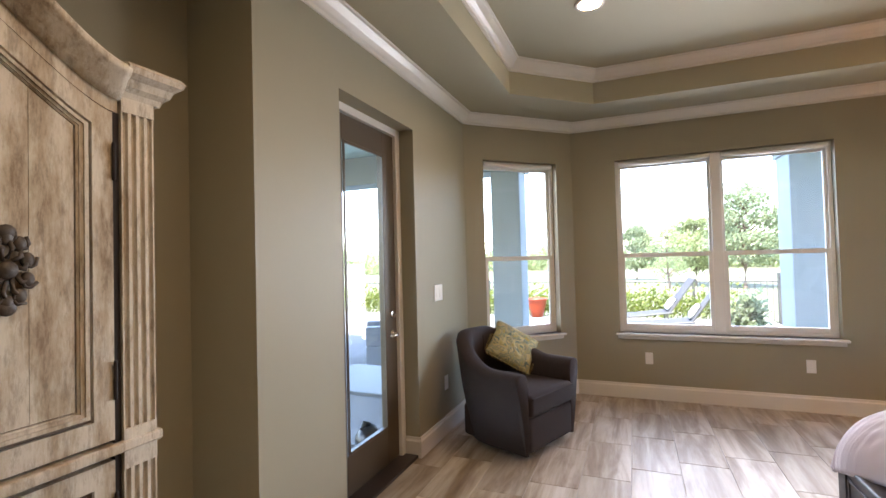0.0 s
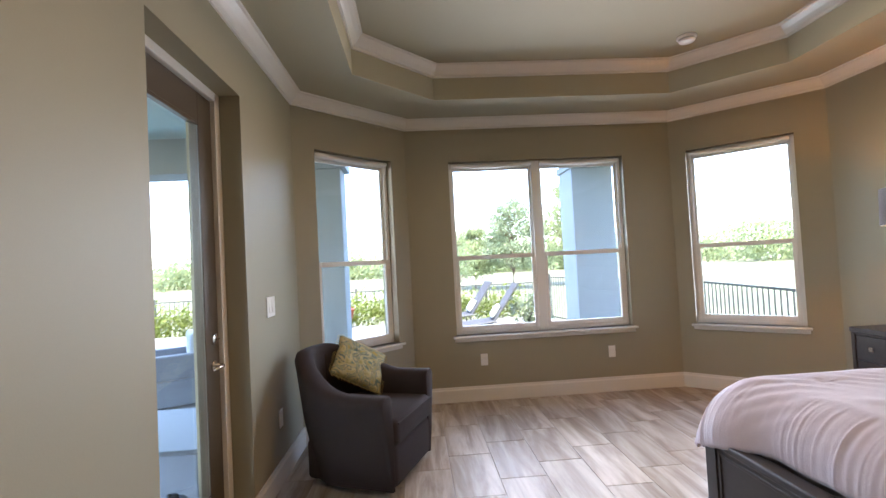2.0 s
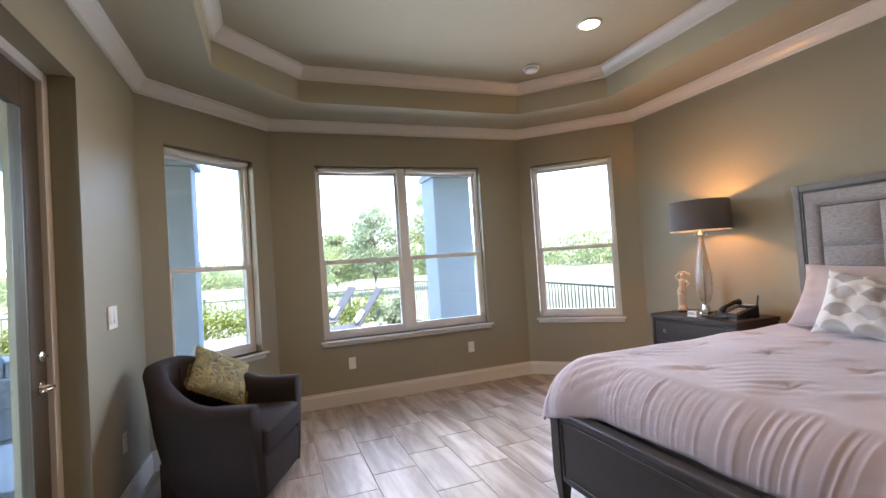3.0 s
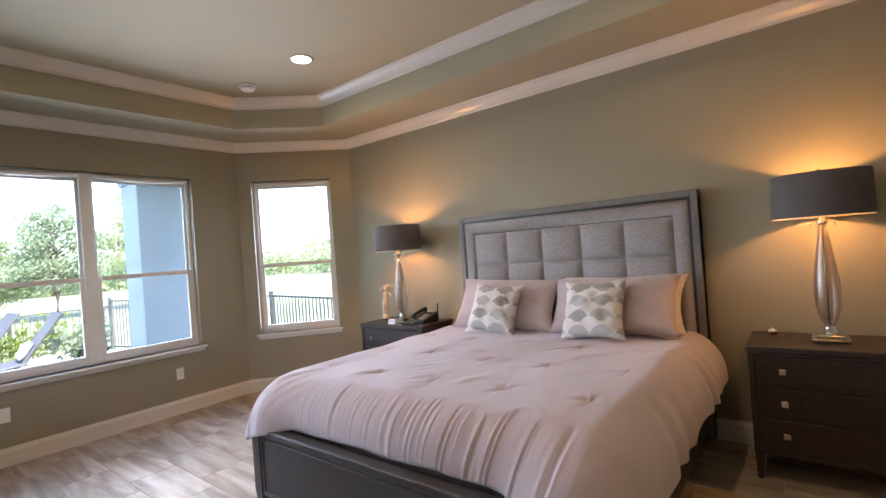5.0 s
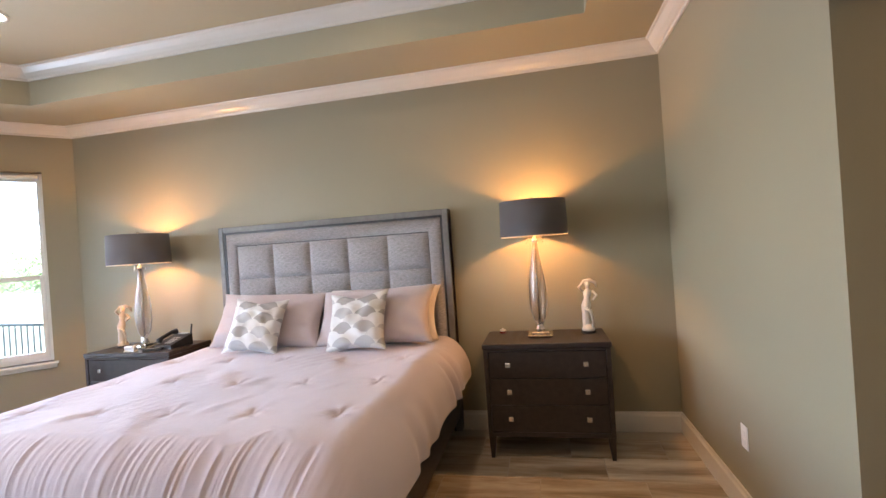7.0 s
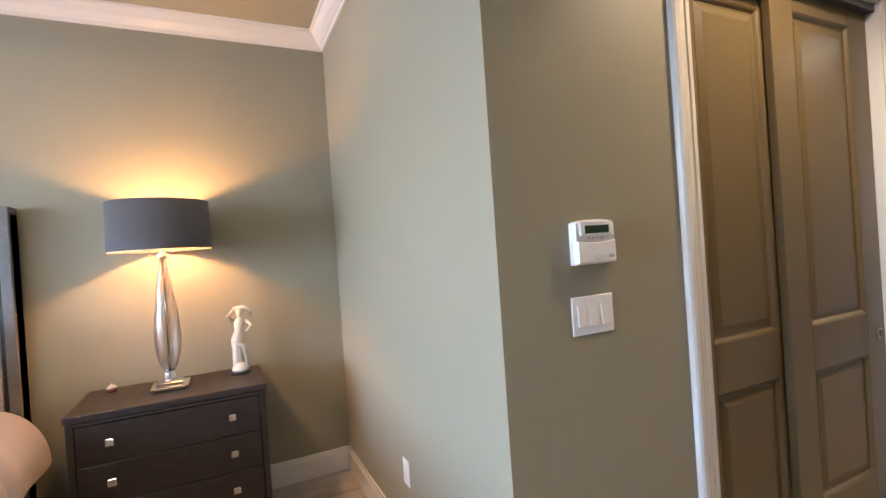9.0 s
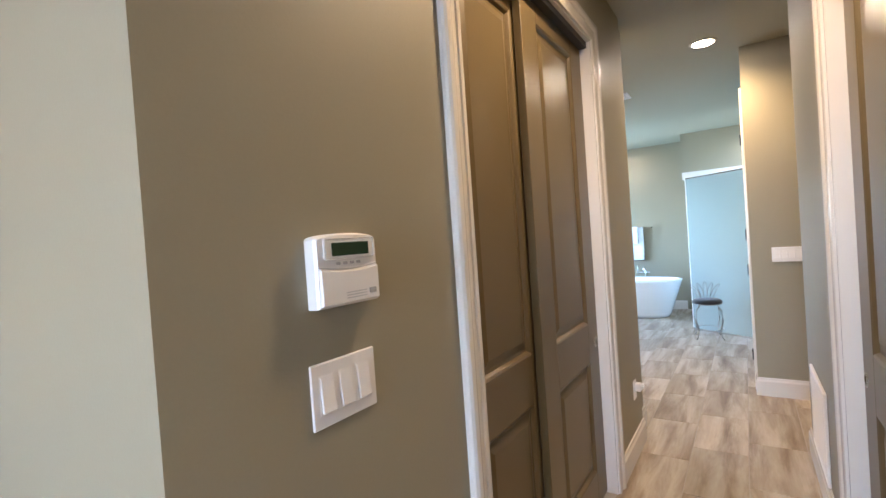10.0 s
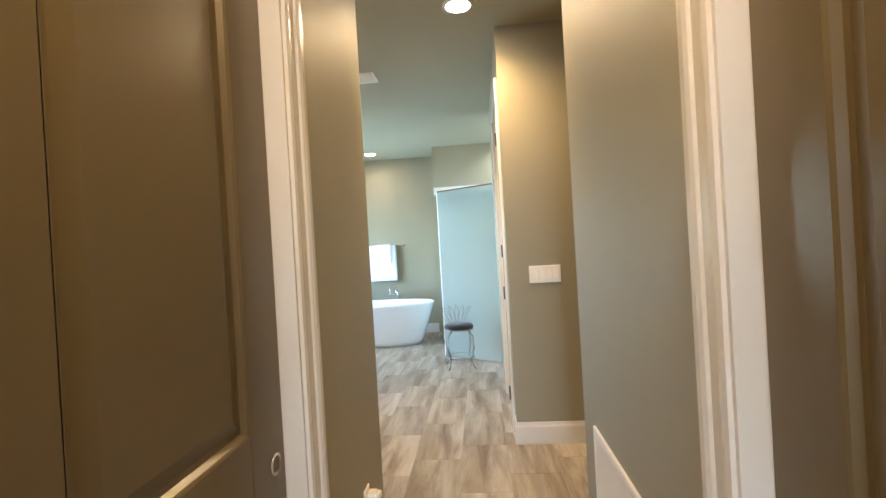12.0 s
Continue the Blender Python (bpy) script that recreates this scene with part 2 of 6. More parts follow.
def leaf_mat(name, dark, light):
    m, nodes, links, bsdf = make_mat(name)
    geo = nodes.new("ShaderNodeNewGeometry")
    r = ramp_node(nodes, links, geo.outputs["Random Per Island"], [(0.0, dark), (1.0, light)])
    n, _ = noise_node(nodes, links, 0.8, 3)
    r2 = ramp_node(nodes, links, n.outputs[0], [(0.3, (0.75, 0.75, 0.75)), (0.7, (1.15, 1.15, 1.0))])
    links.new(mixed(nodes, links, "MULTIPLY", 1.0, r.outputs[0], r2.outputs[0]), bsdf.inputs["Base Color"])
    bsdf.inputs["Roughness"].default_value = 0.55
    tr, mx = nodes.new("ShaderNodeBsdfTranslucent"), nodes.new("ShaderNodeMixShader")
    tr.inputs[0].default_value = (*light, 1)
    mx.inputs[0].default_value = 0.55
    links.new(bsdf.outputs[0], mx.inputs[1])
    links.new(tr.outputs[0], mx.inputs[2])
    links.new(mx.outputs[0], nodes["Material Output"].inputs[0])
    return m


PAINT = surface("wall_paint", (0.290, 0.260, 0.178), 0.55, vary=0.03, big=0.8, small=140, bump=0.08, dist=0.001)
CEIL_PAINT = surface("ceiling_paint", (0.375, 0.348, 0.245), 0.7, vary=0.03, big=0.8, small=90, bump=0.12, dist=0.0015)
TRIM = surface("trim_paint", (0.66, 0.625, 0.56), 0.24, vary=0.008, big=2, small=40, bump=0.0)
VINYL = surface("window_vinyl", (0.74, 0.72, 0.68), 0.35, vary=0.03, bump=0.0)
TILE = tile_mat()
GROUT = surface("grout", (0.42, 0.38, 0.33), 0.9, small=200, bump=0.1)
PANE = glass("window_glass", (0.93, 0.96, 0.95))
BRONZE = surface("dark_bronze_paint", (0.08, 0.058, 0.036), 0.32, vary=0.08, big=3, small=80, bump=0.01)
CLOSET = surface("closet_door_paint", (0.118, 0.088, 0.040), 0.34, vary=0.0, big=2, small=160, bump=0.0)
ESPRESSO = surface("espresso_wood", (0.032, 0.022, 0.018), 0.38, vary=0.3, big=4, small=30, stretch=(1, 6, 6), bump=0.04)
CHARCOAL = surface("charcoal_wood", (0.03, 0.028, 0.03), 0.4, vary=0.25, big=4, small=30, stretch=(6, 1, 6), bump=0.04)
GREYWOOD = surface("grey_wood", (0.15, 0.14, 0.13), 0.45, vary=0.2, big=5, small=40, bump=0.03)
BLACKLINE = surface("black_lacquer", (0.012, 0.011, 0.011), 0.4, bump=0.0)
NICKEL = surface("brushed_nickel", (0.62, 0.60, 0.57), 0.25, metal=1.0, vary=0.05, bump=0.01)
CHROME = surface("chrome", (0.8, 0.8, 0.8), 0.08, metal=1.0, vary=0.02, bump=0.0)
HEADCLOTH = weave("headboard_linen", (0.275, 0.262, 0.268), 700, 0.12, slub=0.6)
COMFORTER = weave("comforter_cotton", (0.42, 0.365, 0.395), 1200, 0.06, sheen=0.35)
PILLOWCASE = weave("pillowcase_cotton", (0.44, 0.375, 0.375), 1200, 0.08)
SHEET = weave("ivory_sheet", (0.60, 0.54, 0.50), 1200, 0.05)
SCALLOP = scallop_mat()
CHAIRCLOTH = weave("chair_upholstery", (0.024, 0.0155, 0.0135), 800, 0.25, sheen=0.0)
PAISLEY = patterned("paisley_print", [(0.3, (0.10, 0.17, 0.15)), (0.38, (0.42, 0.36, 0.14)), (0.45, (0.50, 0.44, 0.25)), (0.5, (0.07, 0.14, 0.13)), (0.54, (0.44, 0.37, 0.17)), (0.6, (0.22, 0.28, 0.18)), (0.68, (0.46, 0.33, 0.07))], 8.5, 2.0)
FRINGE = weave("gold_fringe", (0.45, 0.34, 0.12), 600)
SHADE = weave("shade_cloth", (0.085, 0.08, 0.085), 900, 0.06, sheen=0.1)
LINER = surface("shade_liner", (0.8, 0.72, 0.6), 0.8, bump=0.0)
_t, _m = LINER.node_tree.nodes.new("ShaderNodeBsdfTranslucent"), LINER.node_tree.nodes.new("ShaderNodeMixShader")
_t.inputs[0].default_value, _m.inputs[0].default_value = (0.85, 0.78, 0.66, 1), 0.6
LINER.node_tree.links.new(LINER.node_tree.nodes["Principled BSDF"].outputs[0], _m.inputs[1])
LINER.node_tree.links.new(_t.outputs[0], _m.inputs[2])
LINER.node_tree.links.new(_m.outputs[0], LINER.node_tree.nodes["Material Output"].inputs[0])
LAMPGLASS = glass("smoky_glass", (0.90, 0.87, 0.83), 0.32, thin=True, reflect=0.08)
CRYSTAL = glass("clear_acrylic", (0.98, 0.98, 0.98), 0.0, thin=False)
CERAMIC = surface("bisque_ceramic", (0.72, 0.66, 0.58), 0.35, vary=0.08, small=60, bump=0.03)
IVORY = surface("ivory_figurine", (0.62, 0.47, 0.33), 0.4, vary=0.15, small=60, bump=0.04)
BLACKPL = surface("black_plastic", (0.014, 0.014, 0.015), 0.35, bump=0.0)
SILVERPL = surface("silver_plastic", (0.45, 0.45, 0.45), 0.35, bump=0.0)
WHITEPL = surface("white_plastic", (0.78, 0.76, 0.73), 0.35, vary=0.02, bump=0.0)
LCD = glow("green_display", (0.002, 0.014, 0.003), 0.012)
RED = surface("dark_red_glass", (0.18, 0.03, 0.02), 0.2, bump=0.0)
ARMOIRE = distressed()
ARMGROOVE = surface("brown_groove", (0.17, 0.115, 0.075), 0.65, vary=0.4, small=40, bump=0.1)
# Brown taken near black, to put the door gaps' shade into colour.
ARMDARK = surface("shade_dark_brown", (0.016, 0.009, 0.006), 0.75, vary=0.4, small=40, bump=0.1)
CARVED = surface("carved_wood", (0.085, 0.066, 0.048), 0.55, vary=0.45, small=90, bump=0.15)
CAN_LENS = glow("lamp_lens", (1.0, 0.74, 0.46), 4.5)
TUB = surface("tub_acrylic", (0.82, 0.83, 0.83), 0.12, vary=0.02, bump=0.0)
TOWEL = weave("towel_terry", (0.72, 0.74, 0.76), 500, 0.05)
IRON = surface("stool_metal", (0.26, 0.24, 0.21), 0.4, metal=0.7, bump=0.03)
SEATBLK = weave("black_seat", (0.015, 0.015, 0.018), 600)
SHOWERWALL = surface("shower_tile", (0.62, 0.68, 0.65), 0.25, vary=0.05, bump=0.01)
SHGLASS = glass("shower_glass", (0.84, 0.93, 0.90), 0.0, reflect=0.12)
_n, _l = SHGLASS.node_tree.nodes, SHGLASS.node_tree.links
_film, _blend = _n.new("ShaderNodeBsdfDiffuse"), _n.new("ShaderNodeMixShader")
_film.inputs[0].default_value = (0.58, 0.63, 0.60, 1)
_blend.inputs[0].default_value = 0.45
_clear = next(n for n in _n if n.bl_idname == "ShaderNodeBsdfTransparent")
_mix = next(n for n in _n if n.bl_idname == "ShaderNodeMixShader" and n != _blend)
_l.new(_clear.outputs[0], _blend.inputs[1])
_l.new(_film.outputs[0], _blend.inputs[2])
_l.new(_blend.outputs[0], _mix.inputs[1])
STUCCO = surface("stucco", (0.245, 0.27, 0.285), 0.9, vary=0.05, small=70, bump=0.25, dist=0.004)
LANAICEIL = surface("porch_ceiling", (0.40, 0.50, 0.48), 0.8, vary=0.04, bump=0.05)
PAVER = surface("pool_deck", (0.12, 0.114, 0.105), 0.85, vary=0.1, small=30, bump=0.1)
GRASS = surface("grass", (0.115, 0.115, 0.055), 0.95, vary=0.35, big=0.25, small=25, bump=0.3, dist=0.02)
WATER = surface("pool_water", (0.06, 0.32, 0.34), 0.05, vary=0.1, small=8, bump=0.1, dist=0.01)
FENCE = surface("fence_metal", (0.045, 0.045, 0.04), 0.45, bump=0.01)
# Tree greens are paled, with the glare over them put into the colour.
LEAF = leaf_mat("tree_leaves", (0.14, 0.17, 0.08), (0.27, 0.31, 0.15))
PINE = leaf_mat("pine_needles", (0.12, 0.15, 0.085), (0.23, 0.27, 0.16))
HEDGE = leaf_mat("hedge_leaves", (0.06, 0.09, 0.012), (0.17, 0.20, 0.03))
BARK = surface("bark", (0.14, 0.10, 0.07), 0.95, vary=0.3, small=20, stretch=(1, 1, 0.2), bump=0.4, dist=0.02)
SLING = weave("lounger_sling", (0.028, 0.028, 0.033), 300, sheen=0.0)
TOWELW = weave("lounger_pillow", (0.30, 0.32, 0.31), 400, sheen=0.0)
POT = surface("orange_glaze", (0.22, 0.028, 0.005), 0.35, vary=0.1, bump=0.02)
WICKER = weave("wicker", (0.16, 0.18, 0.21), 200, 0.2)
TABLETOP = surface("patio_table_top", (0.085, 0.095, 0.105), 0.5, vary=0.06, bump=0.01)
PATIOCUSH = weave("patio_cushion", (0.26, 0.30, 0.35), 500)
ROOFING = surface("roof_shingle", (0.16, 0.14, 0.12), 0.9, vary=0.2, small=10, bump=0.2)

# ---- helpers for shapes ----


def bm_new():
    return bmesh.new()


def part(name, bm, material, parent=None, label="", smooth=False, category="", kind=""):
    me = bpy.data.meshes.new(name)
    bmesh.ops.recalc_face_normals(bm, faces=bm.faces)
    bm.to_mesh(me)
    bm.free()
    for m in material if isinstance(material, (list, tuple)) else (material,):
        me.materials.append(m)
    if smooth:
        for p in me.polygons:
            p.use_smooth = True
    ob = new(name, me)
    ob.parent = parent
    return tagged(ob, label, category, "", kind)


def thing(name, loc, rz=0.0, label="", category="", group="", kind=""):
    ob = new(name)
    ob.empty_display_size = 0.1
    ob.matrix_basis = pose(*loc, 0, 0, rz)
    return tagged(ob, label, category, group, kind)


def box(bm, x0, x1, y0, y1, z0, z1, bevel=0.0, seg=1, mat=0):
    vs = [bm.verts.new((x, y, z)) for x in (x0, x1) for y in (y0, y1) for z in (z0, z1)]
    fs = [bm.faces.new([vs[i] for i in f]) for f in ((0, 1, 3, 2), (4, 6, 7, 5), (0, 4, 5, 1), (2, 3, 7, 6), (0, 2, 6, 4), (1, 5, 7, 3))]
    for f in fs:
        f.material_index = mat
    if bevel:
        es = list({e for f in fs for e in f.edges})
        r = bmesh.ops.bevel(bm, geom=es, offset=bevel, segments=seg, affect="EDGES", profile=0.5)
        for f in r["faces"]:
            f.material_index = mat
    return bm


def boxes(*specs, bevel=0.0, seg=1):
    bm = bm_new()
    for s in specs:
        box(bm, *s, bevel=bevel, seg=seg)
    return bm


def prism(bm, pts, z0, z1):
    a = [bm.verts.new((x, y, z0)) for x, y in pts]
    b = [bm.verts.new((x, y, z1)) for x, y in pts]
    n = len(pts)
    bm.faces.new(a[::-1])
    bm.faces.new(b)
    for i in range(n):
        bm.faces.new((a[i], a[(i + 1) % n], b[(i + 1) % n], b[i]))
    return bm


def lathe(bm, profile, seg=32, center=(0, 0), cap=True, mat=0):
    rings = []
    for r, z in profile:
        rings.append([bm.verts.new((center[0] + r * math.cos(2 * math.pi * i / seg), center[1] + r * math.sin(2 * math.pi * i / seg), z)) for i in range(seg)])
    for a, b in zip(rings, rings[1:]):
        for i in range(seg):
            bm.faces.new((a[i], a[(i + 1) % seg], b[(i + 1) % seg], b[i])).material_index = mat
    if cap:
        bm.faces.new(rings[0][::-1]).material_index = mat
        bm.faces.new(rings[-1]).material_index = mat
    return bm


def tube(bm, pts, r, seg=8, closed=False, mat=0):
    pts = [Vector(p) for p in pts]
    n = len(pts)
    rings = []
    up = Vector((0, 0, 1))
    for i, p in enumerate(pts):
        a = pts[(i - 1) % n] if (closed or i) else p
        b = pts[(i + 1) % n] if (closed or i < n - 1) else p
        d = (b - a).normalized()
        side = d.cross(up)
        if side.length < 0.05:
            side = d.cross(Vector((1, 0, 0)))
        side.normalize()
        top = side.cross(d).normalized()
        rad = r[i] if isinstance(r, (list, tuple)) else r
        rings.append([bm.verts.new(p + side * math.cos(2 * math.pi * k / seg) * rad + top * math.sin(2 * math.pi * k / seg) * rad) for k in range(seg)])
    last = n if closed else n - 1
    for i in range(last):
        a, b = rings[i], rings[(i + 1) % n]
        for k in range(seg):
            bm.faces.new((a[k], a[(k + 1) % seg], b[(k + 1) % seg], b[k])).material_index = mat
    if not closed:
        bm.faces.new(rings[0][::-1]).material_index = mat
        bm.faces.new(rings[-1]).material_index = mat
    return bm


def sweep(bm, path, profile, closed=False):
    """A moulding: profile points (out, z) carried along a plan path with mitred corners; out is to the path's left."""
    pts = [Vector(p) for p in path]
    n = len(pts)
    rings = []
    for i, p in enumerate(pts):
        d0 = (p - pts[i - 1]).normalized() if (i or closed) else None
        d1 = (pts[(i + 1) % n] - p).normalized() if (i < n - 1 or closed) else None
        d0, d1 = d0 or d1, d1 or d0
        n0, n1 = Vector((-d0.y, d0.x)), Vector((-d1.y, d1.x))
        m = (n0 + n1).normalized()
        k = 1 / max(0.3, m.dot(n0))
        rings.append([bm.verts.new((p.x + m.x * o * k, p.y + m.y * o * k, z)) for o, z in profile])
    q = len(profile)
    for i in range(n if closed else n - 1):
        a, b = rings[i], rings[(i + 1) % n]
        for j in range(q):
            bm.faces.new((a[j], a[(j + 1) % q], b[(j + 1) % q], b[j]))
    if not closed:
        bm.faces.new(rings[0])
        bm.faces.new(rings[-1][::-1])
    return bm


def ellipsoid(bm, c, r, seg=16, rings=10, mat=0):
    prev = None
    for j in range(rings + 1):
        a = math.pi * j / rings
        rr = max(0.001, math.sin(a))
        ring = [bm.verts.new((c[0] + r[0] * rr * math.cos(2 * math.pi * i / seg), c[1] + r[1] * rr * math.sin(2 * math.pi * i / seg), c[2] + r[2] * math.cos(a))) for i in range(seg)]
        if prev:
            for i in range(seg):
                bm.faces.new((prev[i], prev[(i + 1) % seg], ring[(i + 1) % seg], ring[i])).material_index = mat
        prev = ring
    return bm


def wall_run(name, a, b, thick, z0, z1, openings=(), material=None, extra=(0.0, 0.0)):
    """A wall whose room face runs from a to b; the room lies to its left, its thickness to the right. Openings: (s0, s1, z0, z1)."""
    a, b = Vector(a), Vector(b)
    length = (b - a).length
    bm = bm_new()
    s = -extra[0]
    for s0, s1, h0, h1 in sorted(openings):
        box(bm, s, s0, -thick, 0, z0, z1)
        if h0 > z0 + 0.001:
            box(bm, s0, s1, -thick, 0, z0, h0)
        if h1 < z1 - 0.001:
            box(bm, s0, s1, -thick, 0, h1, z1)
        s = s1
    box(bm, s, length + extra[1], -thick, 0, z0, z1)
    ob = part(name, bm, material or PAINT, kind="structure")
    d = b - a
    ob.matrix_basis = pose(a.x, a.y, 0, 0, 0, math.degrees(math.atan2(d.y, d.x)))
    return ob


# ---- the rooms ----
WX, EX, NY, SY = -1.236, 3.32, 4.665, -1.405
BAYW, BAYE, BAYY = -0.342, 2.385, 3.803
ALX, PIERY = -1.62, 1.15
HX0, HX1 = 0.45, 1.364
CZ = 2.815
TZ = 3.105
DIAG_L = math.hypot(BAYW - WX, NY - BAYY)
DIAG_R = math.hypot(EX - BAYE, NY - BAYY)
WTOP = 3.2

# room face to the left when going counter-clockwise round the room
wall_run("wall_east", (EX, SY), (EX, BAYY), 0.2, 0, WTOP, extra=(0.0, 0.08))
wall_run("wall_bay_east", (EX, BAYY), (BAYE, NY), 0.2, 0, WTOP, [(DIAG_R - 1.03, DIAG_R - 0.15, 0.645, 2.39)])
wall_run("wall_north", (BAYE, NY), (BAYW, NY), 0.2, 0, WTOP, [(BAYE - 1.885, BAYE - 0.085, 0.645, 2.39)], extra=(0.08, 0.08))
wall_run("wall_bay_west", (BAYW, NY), (WX, BAYY), 0.2, 0, WTOP, [(DIAG_L - 1.05, DIAG_L - 0.205, 0.645, 2.39)])
wall_run("wall_west", (WX, BAYY), (WX, PIERY), 0.3, 0, WTOP, [(BAYY - 2.70, BAYY - 1.777, 0, 2.385)], extra=(0.08, 0.0))
wall_run("wall_alcove_side", (WX - 0.3, PIERY), (ALX - 0.2, PIERY), 0.2, 0, WTOP)
wall_run("wall_alcove", (ALX, PIERY), (ALX, SY - 0.2), 0.2, 0, WTOP)
wall_run("wall_south_west", (ALX, SY), (HX0, SY), 0.12, 0, WTOP)
wall_run("wall_south_east", (HX1, SY), (EX + 0.2, SY), 0.13, 0, WTOP)
bm = bm_new()
box(bm, HX0, HX1, SY - 0.13, SY, 2.125, WTOP)
part("door_header", bm, PAINT, kind="structure")
# hall: east wall face at x=HX1 (room to the west), west wall face at x=HX0
CL_E = (-3.66, -2.24)
CL_W = (-3.33, -1.87)
wall_run("wall_hall_east", (HX1, -4.39), (HX1, SY - 0.13), 0.12, 0, WTOP, [(CL_E[0] + 4.39, CL_E[1] + 4.39, 0, 2.44)])
wall_run("wall_hall_west", (HX0, SY - 0.12), (HX0, -4.61), 0.12, 0, WTOP, [(SY - 0.12 - CL_W[1], SY - 0.12 - CL_W[0], 0, 2.44)])
wall_run("wall_closet_east_back", (2.2, -4.27), (2.2, SY - 0.13), 0.1, 0, WTOP)
wall_run("wall_closet_west_back", (-0.4, SY - 0.12), (-0.4, -4.49), 0.1, 0, WTOP)
bm = bm_new()
box(bm, HX1 + 0.12, 4.2, -4.39, -4.27, 0, WTOP)
part("wall_bath_north", bm, PAINT, kind="structure")
bm = bm_new()
box(bm, 1.40, 1.52, -4.62, -4.39, 0, WTOP)
part("wall_bath_corner", bm, PAINT, kind="structure")
bm = bm_new()
box(bm, -1.4, HX0 - 0.12, -4.61, -4.49, 0, WTOP)
part("wall_passage_north", bm, PAINT, kind="structure")
bm = bm_new()
box(bm, -1.5, -1.4, -5.75, -4.49, 0, WTOP)
part("wall_passage_end", bm, PAINT, kind="structure")
bm = bm_new()
box(bm, -1.4, 0.70, -5.74, -5.61, 0, WTOP)
part("wall_switch", bm, PAINT, kind="structure")
bm = bm_new()
for s in ((0.57, 0.70, -5.82, -5.74, 0, WTOP), (0.57, 0.70, -6.66, -5.82, 2.44, WTOP), (0.57, 0.70, -7.70, -6.66, 0, WTOP)):
    box(bm, *s)
part("wall_closet_bath", bm, PAINT, kind="structure")
bm = bm_new()
box(bm, -0.6, 4.2, -10.0, -9.85, 0, WTOP)
part("wall_south_bath", bm, PAINT, kind="structure")
wall_run("wall_bath_east", (4.05, -9.85), (4.05, -4.27), 0.15, 0, WTOP, [(0.25, 2.35, 1.05, 1.95)])

# ceilings
TR = [(-0.69, -0.853), (2.71, -0.853), (2.71, 3.46), (2.085, 4.075), (-0.058, 4.075), (-0.69, 3.475)]
OUT = [(ALX - 0.1, SY - 0.1), (EX + 0.1, SY - 0.1), (EX + 0.1, BAYY + 0.03), (BAYE + 0.03, NY + 0.1), (BAYW - 0.03, NY + 0.1), (WX - 0.1, BAYY + 0.03)]
bm = bm_new()
n = len(TR)
for i in range(n):
    j = (i + 1) % n
    quad = [OUT[i], OUT[j], TR[j], TR[i]]
    if i == n - 1:
        quad = [OUT[i], (WX - 0.1, PIERY), (ALX - 0.1, PIERY), OUT[0], TR[0], TR[i]]
    prism(bm, quad, CZ, CZ + 0.06)
part("ceiling_soffit", bm, CEIL_PAINT, kind="structure")
bm = bm_new()
for i in range(n):
    a, b = Vector(TR[i]), Vector(TR[(i + 1) % n])
    d = (b - a).normalized()
    o = Vector((d.y, -d.x)) * 0.06
    e = d * 0.03
    prism(bm, [a, b, b + o + e, a + o - e], CZ + 0.06, 3.2)
part("ceiling_tray_riser", bm, CEIL_PAINT, kind="structure")
bm = bm_new()
prism(bm, [(x, y) for x, y in TR], TZ, TZ + 0.08)
part("ceiling", bm, CEIL_PAINT, kind="structure")
bm = bm_new()
box(bm, -1.5, 4.2, -10.0, SY - 0.13, CZ, CZ + 0.08)
part("ceiling_hall", bm, CEIL_PAINT, kind="structure")
# Unseen slab over every room, added to keep stray daylight out.
bm = bm_new()
prism(bm, [(ALX - 0.6, -10.4), (4.7, -10.4), (4.7, 4.1), (2.75, 5.45), (-0.75, 5.45), (-1.3, 4.6), (ALX - 0.6, 4.6)], 3.21, 3.5)
part("unseen_roof", bm, ROOFING, kind="structure")

# crown and baseboard
CROWN = [(0.0, 0.0), (0.012, 0.0), (0.016, 0.018), (0.03, 0.026), (0.052, 0.046), (0.072, 0.074), (0.078, 0.082), (0.092, 0.086), (0.095, 0.0965), (0.0, 0.0965)]


def crown(name, path, z, closed=False):
    bm = sweep(bm_new(), path, [(o, z + h) for o, h in CROWN], closed)
    return part(name, bm, TRIM, kind="structure")


crown("crown_moulding", [(HX1, SY), (EX, SY), (EX, BAYY), (BAYE, NY), (BAYW, NY), (WX, BAYY), (WX, PIERY)], 2.718)
crown("crown_moulding", TR, 3.008, True)
crown("crown_moulding", [(ALX, PIERY - 0.001), (ALX, SY), (HX0, SY)], 2.718)
BASE = [(0.0, 0.0), (0.016, 0.0), (0.016, 0.115), (0.010, 0.128), (0.008, 0.145), (0.0, 0.145)]


def baseboard(path):
    bm = sweep(bm_new(), path, BASE)
    return part("baseboard", bm, TRIM, kind="structure")


baseboard([(HX1, -2.105), (HX1, SY), (EX, SY), (EX, BAYY), (BAYE, NY), (BAYW, NY), (WX, BAYY), (WX, 2.70), (WX - 0.11, 2.70)])
baseboard([(WX - 0.11, 1.777), (WX, 1.777), (WX, PIERY), (ALX, PIERY), (ALX, SY), (HX0, SY), (HX0, -1.785)])
baseboard([(HX1 + 0.9, -4.39), (1.52, -4.39), (1.52, -4.62), (1.40, -4.62), (1.40, -4.39), (HX1, -4.39), (HX1, -3.755)])
baseboard([(HX0, -3.425), (HX0, -4.61), (-1.4, -4.61)])
baseboard([(-1.4, -5.61), (0.70, -5.61), (0.70, -5.74)])
baseboard([(1.6, -9.85), (4.05, -9.85), (4.05, -4.39)])

